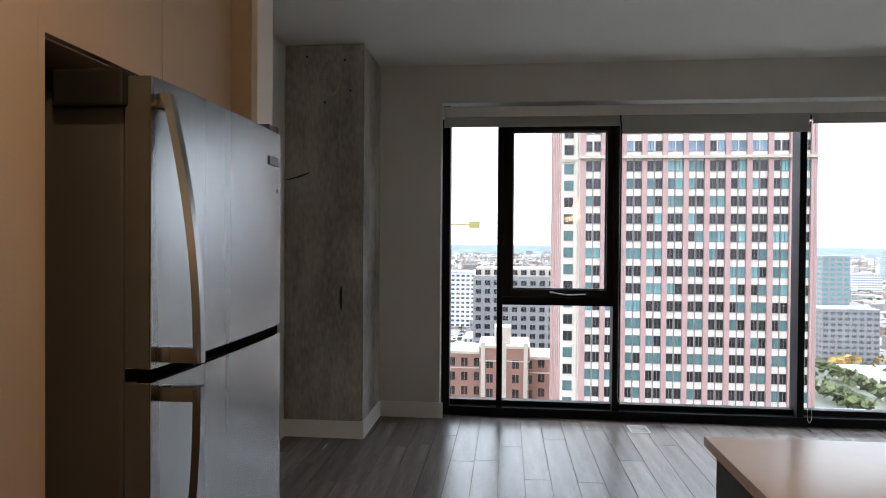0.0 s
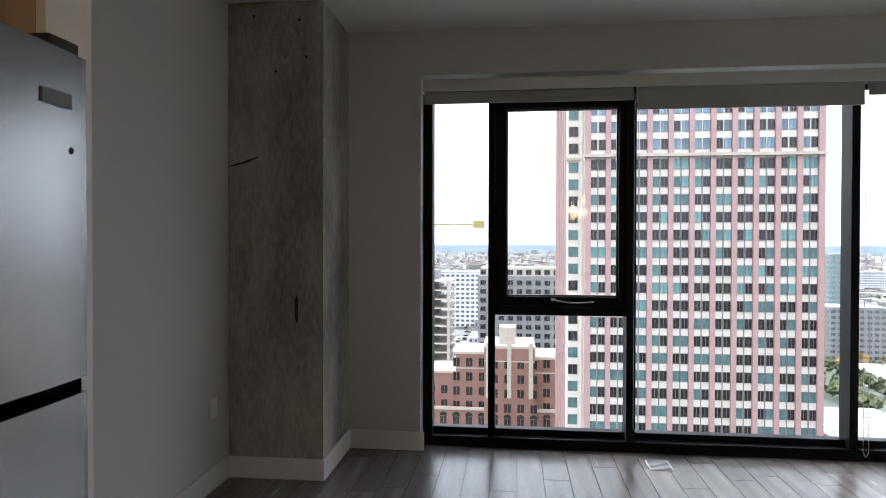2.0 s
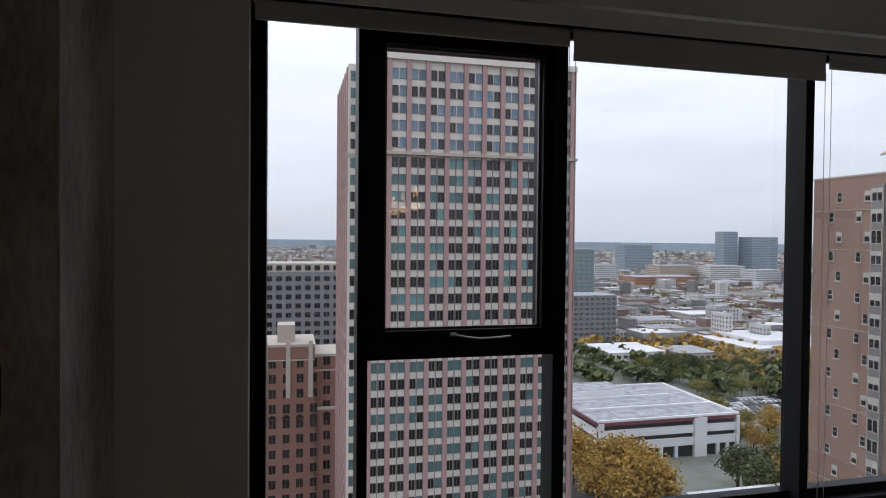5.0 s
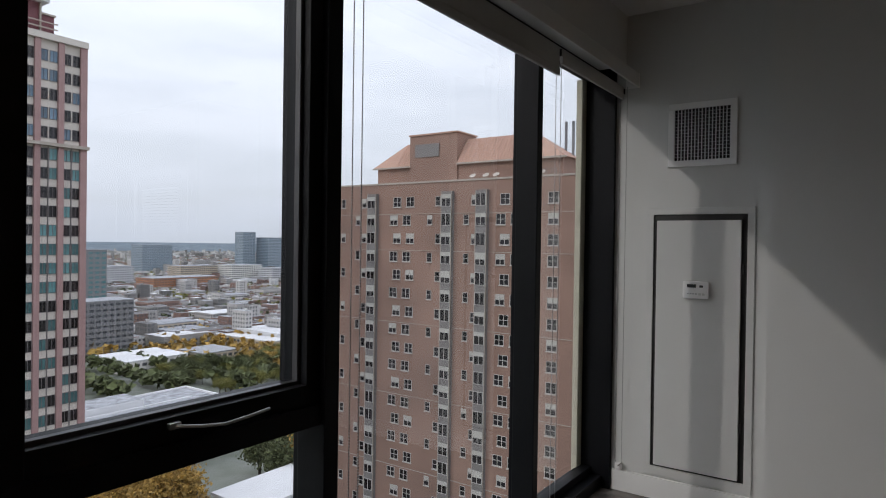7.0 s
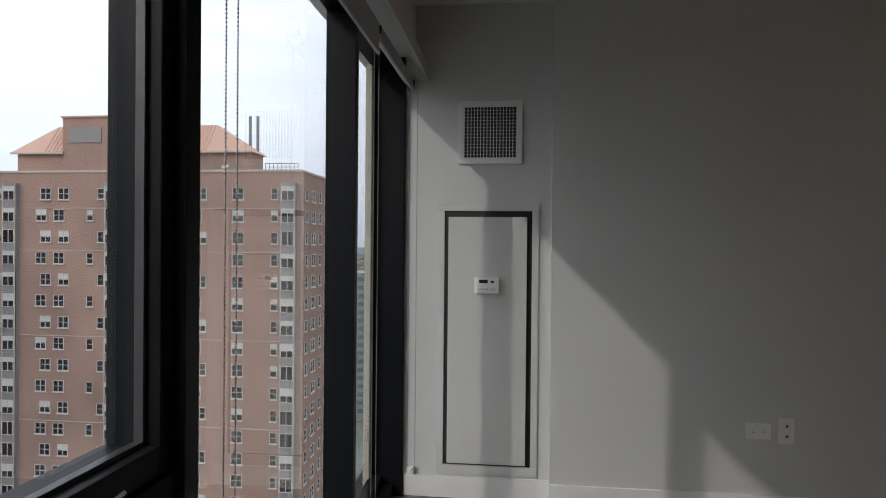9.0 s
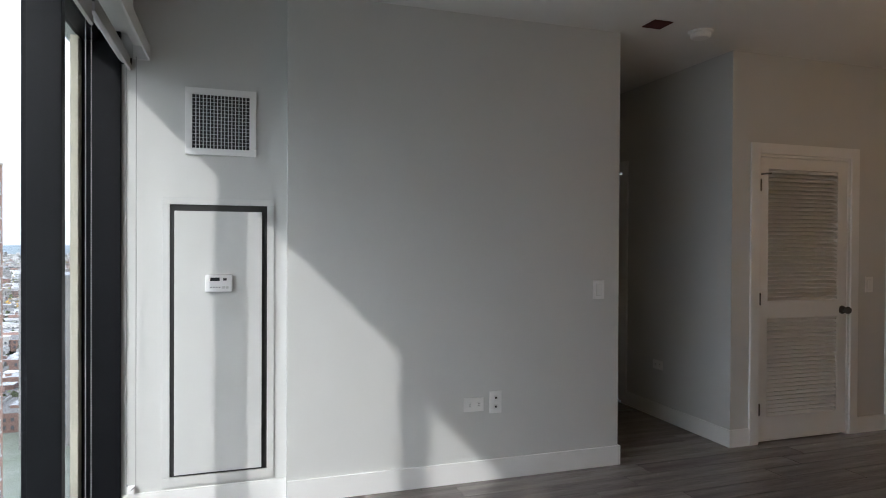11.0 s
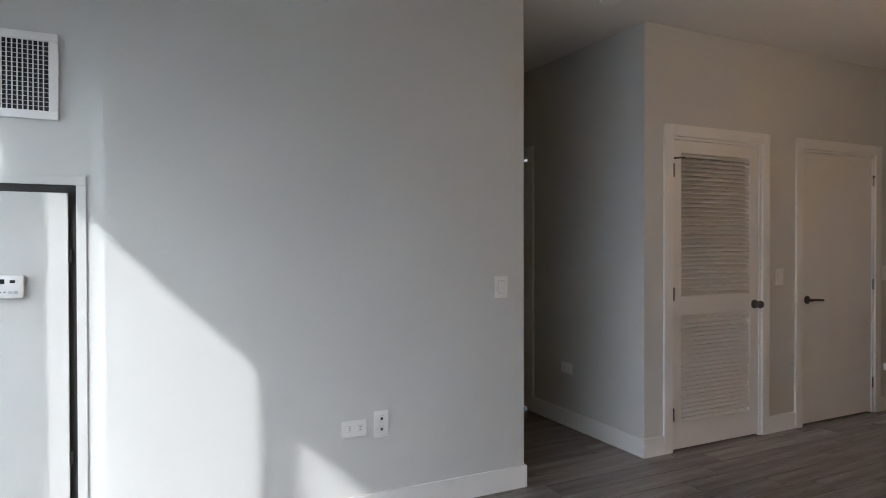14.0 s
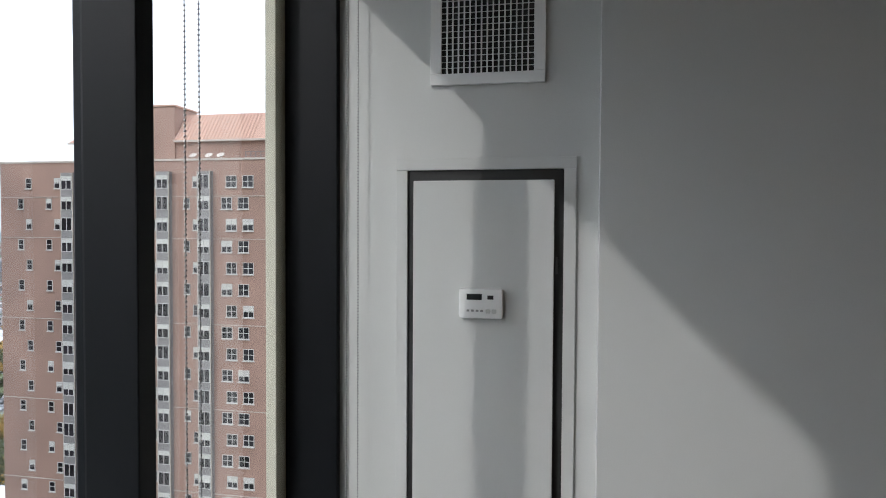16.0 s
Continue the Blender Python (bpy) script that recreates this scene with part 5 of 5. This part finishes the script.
for i in range(34):
    sub("pier", boxes((234 + 20 * i, 235.4 + 20 * i, 545, 551, GZ, GZ + 5.6)), GROOF, rw)
slab_building("white_tower", 330, 40, 22, 22, 4, CITY, "pale green and white residential tower", glassy=BLUEG)
slab_building("white_tower", 280, 66, 26, 20, -12, CITY, "pale residential tower beside another", glassy=BLUEG)

# parking garage in white and dark bands
PG = thing("parking_garage", (140, 180, GZ), "white concrete parking garage with solid dark core painted as the shade inside the decks", "parking garage")
px0, px1, py0, py1 = 100, 156, 194, 242
# solid box; its dark colour stands in for shade inside the open decks
sub("core", boxes((px0 + 1, px1 - 1, py0 + 1, py1 - 0.6, GZ, GZ + 13)), SLOT, PG, "solid dark core painted as the shade inside the decks")
for z0, z1 in ((4.2, 6.9), (8.6, 11.2)):
    sub("parapet", boxes((px0, px1, py0, py1, GZ + z0, GZ + z1)), GARAGE, PG, "white deck parapet")
sub("top_band", boxes((px0 - 0.1, px1 + 0.1, py0 - 0.1, py1 + 0.1, GZ + 12.9, GZ + 14.0)), MAROON, PG, "dark maroon roof edge")
for x, w in ((px0, 2.0), (137.5, 5.0), (px1 - 1.2, 1.3)):
    sub("pier", boxes((x, x + w, py0 - 0.5, py0 + 1.2, GZ, GZ + 13.9)), GARAGE, PG)
for x in (106, 112, 118, 124, 130, 147, 151):
    sub("post", boxes((x, x + 1.2, py0 + 0.1, py0 + 1.1, GZ, GZ + 4.2)), GARAGE, PG)
sub("roof_deck", boxes((px0 + 0.3, px1 - 0.3, py0 + 0.3, py1 - 0.3, GZ + 14.0, GZ + 14.15)), GROOF, PG, "speckled grey gravel roof")
for x0, x1, y0, y1 in ((px0, px1, py0, py0 + 0.7), (px1 - 0.7, px1, py0 + 0.7, py1), (px0, px1 - 0.7, py1 - 0.7, py1), (px0, px1 - 0.7, 209, 209.7), (px0, px1 - 9, 224, 224.6)):
    sub("roof_curb", boxes((x0, x1, y0, y1, GZ + 14.15, GZ + 14.9)), GARAGE, PG, "white roof curb")
sub("roof_block", boxes((px0 + 2, 128, 226, 240, GZ + 14.15, GZ + 17.0)), GARAGE, PG, "low white roof structure")
sub("block_roof", boxes((px0 + 2.5, 127.5, 226.5, 239.5, GZ + 17.0, GZ + 17.2)), GROOF, PG)
hall = slab_building("warehouse", 318, 372, 66, 62, GZ + 7.5, TANB, "low white-roofed hall with brown walls")
sub("raised_roof", boxes((300, 346, 352, 398, GZ + 8.2, GZ + 11)), WROOF, hall, "raised white roof")
slab_building("warehouse", 121, 138, 38, 18, GZ + 8, GARAGE, "low white roofed building by the trees")

# backdrop ring along the horizon; its blue-grey colour paints in the haze
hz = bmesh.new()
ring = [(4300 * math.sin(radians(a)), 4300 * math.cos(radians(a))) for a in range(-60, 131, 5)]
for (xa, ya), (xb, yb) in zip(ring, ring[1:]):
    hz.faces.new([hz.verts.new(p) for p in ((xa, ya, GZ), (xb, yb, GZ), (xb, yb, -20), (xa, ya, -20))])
setting("backdrop", hz, mat("painted_haze", (0.34, 0.4, 0.46), 1.0, scale=0.01, amount=0.2, fine=0.05, bump=0, stretch=(1, 1, 8)), "backdrop ring at the horizon with haze painted in blue-grey", "backdrop")

# roads and car park
setting("road_1", boxes((-600, 1500, 244, 256, GZ, GZ + 0.1)), ASPH, "grey asphalt street far below", "road")
setting("road_2", boxes((76, 90, 86, 1500, GZ, GZ + 0.12)), ASPH, "grey asphalt street between the blocks", "road")
setting("car_park", boxes((186, 300, 232, 262, GZ, GZ + 0.15)), ASPH, "asphalt car park full of parked cars", "car park")
cars = bmesh.new()
for r in range(4):
    for i in range(38):
        if rnd.random() < 0.8:
            x, y = 190 + i * 2.8, 234 + r * 7.2
            box(cars, x, x + 1.8, y, y + 4.4, GZ + 0.3, GZ + 0.95)
            box(cars, x + 0.15, x + 1.65, y + 1.0, y + 3.4, GZ + 0.95, GZ + 1.5)
tagged(part("parked_cars", cars, island_vary(mat("car_paint", (0.4, 0.4, 0.42), 0.3, amount=0.05, bump=0), 0.05, 2.0)), "rows of small parked cars", "cars", "", "stuff")


# low city out to the horizon
def scatter(name, n, material, label, r0, r1, seed, hmax, roof):
    """Low boxes with flat roofs of their own colour; the nearer ones have window rows on the sides turned to the window."""
    r = random.Random(seed)
    verts, faces, mats = [], [], []

    def quad(*ps, slot):
        k = len(verts)
        verts.extend(ps)
        faces.append([k, k + 1, k + 2, k + 3])
        mats.append(slot)
    for i in range(n):
        d = r0 + (r1 - r0) * r.random() ** 1.5
        an = r.uniform(-32, 100)
        if d < 500 and 12 < an < 60:
            continue
        x, y = d * math.sin(radians(an)), d * math.cos(radians(an))
        x, y = round(x / 14) * 14 + r.uniform(-2, 2), round(y / 21) * 21 + r.uniform(-3, 3)
        if -70 < x < 270 and -60 < y < 275 or 75 < x < 300 and y < 300 or 530 < y < 556:
            continue
        w, dd = (r.uniform(6, 12), r.uniform(8, 17)) if r.random() < 0.8 else (r.uniform(16, 40), r.uniform(12, 28))
        top = GZ + r.uniform(4, 9.5) + (r.random() ** 14) * hmax
        k = len(verts)
        xa, xb, ya, yb = x - w / 2, x + w / 2, y - dd / 2, y + dd / 2
        verts += [(xa, ya, GZ), (xb, ya, GZ), (xb, yb, GZ), (xa, yb, GZ), (xa, ya, top), (xb, ya, top), (xb, yb, top), (xa, yb, top)]
        faces += [[k + j for j in q] for q in ((0, 1, 5, 4), (1, 2, 6, 5), (2, 3, 7, 6), (3, 0, 4, 7), (4, 5, 6, 7))]
        mats += [0, 0, 0, 0, r.choice((1, 2, 2, 3, 3))]
        if d < 1300:
            for f in range(int((top - GZ) / 3.2)):
                z = GZ + 1.2 + 3.2 * f
                for j in range(int(w / 3)):
                    u = xa + 0.9 + 3 * j
                    quad((u, ya - 0.06, z), (u + 1.3, ya - 0.06, z), (u + 1.3, ya - 0.06, z + 1.6), (u, ya - 0.06, z + 1.6), slot=4)
                for j in range(int(dd / 3)):
                    u = ya + 0.9 + 3 * j
                    quad((xa - 0.06, u, z), (xa - 0.06, u + 1.3, z), (xa - 0.06, u + 1.3, z + 1.6), (xa - 0.06, u, z + 1.6), slot=4)
            if r.random() < 0.5:
                u, v, h = x + r.uniform(-2, 2), y + r.uniform(-2, 2), r.uniform(0.8, 2.2)
                k = len(verts)
                verts += [(u - 1.2, v - 1, top), (u + 1.2, v - 1, top), (u + 1.2, v + 1, top), (u - 1.2, v + 1, top), (u - 1.2, v - 1, top + h), (u + 1.2, v - 1, top + h), (u + 1.2, v + 1, top + h), (u - 1.2, v + 1, top + h)]
                faces += [[k + j for j in q] for q in ((0, 1, 5, 4), (1, 2, 6, 5), (2, 3, 7, 6), (3, 0, 4, 7), (4, 5, 6, 7))]
                mats += [0, 0, 0, 0, 1]
    me = bpy.data.meshes.new(name)
    me.from_pydata(verts, [], faces)
    for m in (material, roof, GROOF, DARKROOF, CITYWIN):
        me.materials.append(m)
    me.polygons.foreach_set("material_index", mats)
    return tagged(new(name, me), label, "city blocks", "", "stuff")


scatter("low_city", 20000, CITY, "low grey city buildings out to the horizon", 240, 4300, 11, 16, WROOF)
scatter("low_brick_city", 9000, CITYRED, "low brick city buildings out to the horizon", 240, 3000, 12, 10, GROOF)
scatter("pale_roofs", 3000, WROOF, "low white-roofed city buildings", 260, 3600, 14, 10, WROOF)


# trees
def tree(x, y, height, spread, leaf, label, seed, n=900, base=GZ):
    """A tapered trunk with limbs, and a crown of many leaf clumps."""
    r = random.Random(seed)
    t = thing("tree", (x, y, base), label, "tree", "street trees")
    bm = bmesh.new()
    top = base + height * 0.55
    tube(bm, [(x, y, base), (x + 0.2, y, base + height * 0.25), (x, y + 0.2, top)], 0.28, 7)
    tips = []
    for i in range(7):
        an = 2 * math.pi * i / 7 + r.random()
        tip = (x + math.cos(an) * spread * 0.6, y + math.sin(an) * spread * 0.6, base + height * r.uniform(0.55, 0.85))
        tube(bm, [(x, y, base + height * 0.3), ((x + tip[0]) / 2, (y + tip[1]) / 2, base + height * 0.52), tip], 0.1, 5)
        tips.append(Vector(tip))
    tips.append(Vector((x, y, base + height * 0.85)))
    sub("trunk", bm, BARK, t)
    verts, faces = [], []
    for i in range(n):
        c = tips[r.randrange(len(tips))] + Vector((r.gauss(0, spread * 0.27), r.gauss(0, spread * 0.27), r.gauss(0, height * 0.11)))
        s = r.uniform(0.25, 0.58)
        for q in range(2):
            u = Vector((r.gauss(0, 1), r.gauss(0, 1), r.gauss(0, 0.7))).normalized() * s
            v = u.cross(Vector((r.gauss(0, 1), r.gauss(0, 1), r.gauss(0, 1)))).normalized() * s * 0.8
            k = len(verts)
            verts += [tuple(c + p - t.location) for p in (-u, v, u, -v)]
            faces.append([k, k + 1, k + 2, k + 3])
    me = bpy.data.meshes.new("crown")
    me.from_pydata(verts, [], faces)
    me.materials.append(leaf)
    cr = new("crown", me)
    cr.parent = t
    return t


kinds = [tree(96, 150, 15, 5.5, LEAFY, "autumn tree with a yellow crown", 1), tree(134, 158, 13, 5, LEAFG, "tree with a dark green crown", 2), tree(170, 226, 12, 5, LEAFO, "tree with an olive autumn crown", 3)]
tr_rnd = random.Random(21)
spots = []
for i in range(26):
    spots.append((0, tr_rnd.uniform(82, 100), tr_rnd.uniform(150, 182)))
for i in range(26):
    spots.append((1 if i % 5 else 0, tr_rnd.uniform(128, 190), tr_rnd.uniform(150, 168)))
for i in range(26):
    spots.append((0 if i % 3 else 2, tr_rnd.uniform(160, 200), tr_rnd.uniform(186, 216)))
for i in range(70):
    spots.append((1 if i % 3 else 2, tr_rnd.uniform(190, 300), tr_rnd.uniform(280, 330)))
for i in range(26):
    spots.append((2, tr_rnd.uniform(190, 320), tr_rnd.uniform(264, 272)))
for i in range(40):
    spots.append((i % 3, tr_rnd.uniform(200, 420), tr_rnd.uniform(-60, 60)))
for k, x, y in spots:
    s = tr_rnd.uniform(0.75, 1.2) * (1.0 if y < 184 else 0.66)
    m = Matrix.Translation((x, y, GZ)) @ Matrix.Rotation(tr_rnd.uniform(0, 6.28), 4, "Z")
    c = copy_thing(kinds[k], m)
    c.scale = (s, s, s)
fr_rnd = random.Random(8)
far_sets = [([], []), ([], []), ([], [])]
for i in range(34000):
    d = 330 + 2600 * fr_rnd.random() ** 1.9
    an = radians(fr_rnd.uniform(-30, 95))
    c = Vector((d * math.sin(an), d * math.cos(an), GZ + fr_rnd.uniform(3, 9)))
    c.x = round(c.x / 24) * 24 + 12 + fr_rnd.uniform(-4, 4)
    park = math.sin(c.x * 0.011 + 1.3) + math.sin(c.y * 0.009 + c.x * 0.004)
    fv_, ff_ = far_sets[0 if park > 0.5 else 1 if park > -1.3 else 2]
    for q in range(2):
        u = Vector((fr_rnd.gauss(0, 1), fr_rnd.gauss(0, 1), fr_rnd.gauss(0, 0.6))).normalized() * 2.6
        v = u.cross(Vector((fr_rnd.gauss(0, 1), fr_rnd.gauss(0, 1), fr_rnd.gauss(0, 1)))).normalized() * 2.0
        k = len(fv_)
        fv_ += [tuple(c + p) for p in (-u, v, u, -v)]
        ff_.append([k, k + 1, k + 2, k + 3])
for (fv_, ff_), leaf, word in zip(far_sets, (LEAFO, LEAFG, LEAFY), ("olive", "green", "yellow")):
    fm = bpy.data.meshes.new("far_trees")
    fm.from_pydata(fv_, [], ff_)
    fm.materials.append(leaf)
    tagged(new("far_trees", fm), "scattered %s autumn trees across the low city" % word, "trees", "", "stuff")

# ---- dark tiles of the bathroom ----
tw = bpy.data.objects["wall_bath_south"]
tile_mesh = mesh_of("tile", boxes((-0.295, 0.295, 0.0, 0.01, -0.145, 0.145)), TILE)
for r in range(8):
    for c in range(5):
        x = 0.2 + 0.6 * c + (0.3 if r % 2 else 0.0)
        if 0.45 < x < 1.8:
            o = new("tile", tile_mesh)
            o.parent = tw
            o.location = (x, -8.499, 0.66 + 0.3 * r)

tagged(part("tile_backing", boxes((DX + 0.125, 2.049, -8.4995, -8.496, 0.5, H - 0.002)), TILE), "dark tiled wall behind the bath", "tiles", "", "structure")

# ---- floor planks ----
floor_ob = bpy.data.objects["subfloor"]
floor_ob.name = "floor"
tagged(floor_ob, "grey-brown wood plank floor")
PW, PL, GAP = 0.152, 1.22, 0.003
bm = bmesh.new()
box(bm, 0, PW - GAP, 0, PL - GAP, -0.012, 0.0)
PLANKMESH = mesh_of("plank", bm, PLANK)
others = bmesh.new()
pr = random.Random(3)
n_planks = 0
x = LX
while x < 3.2:
    y = BY - pr.uniform(0, PL)
    while y < 0.0:
        y0, y1 = max(y, BY), min(y + PL, -0.008)
        if x >= 0.3:
            y0, y1 = max(y0, CY1), min(y1, CY0)
        full = y0 == y and y1 == y + PL
        inside = x < 0.06 or CY1 < (y0 + y1) / 2 + 0.4 < CY0 + 0.8 or y1 > CY1 and y0 < CY0
        if inside and not (x >= AX + 0.05 and y0 > CY0) and y1 - y0 > 0.02:
            if full and y > -6.0 and n_planks < 290:
                o = new("plank", PLANKMESH)
                o.parent = floor_ob
                o.location = (x, y, 0)
                n_planks += 1
            else:
                box(others, x, x + PW - GAP, y0, y1 - GAP, -0.012, 0.0)
        y += PL
    x += PW
bathf = boxes((DX + 0.13, 2.0, -8.5, -6.5, -0.012, -0.001))
part("bath_floor", bathf, TILE, floor_ob)
rest = part("cut_planks", others, PLANK, floor_ob)
rest["kind"] = "stuff"
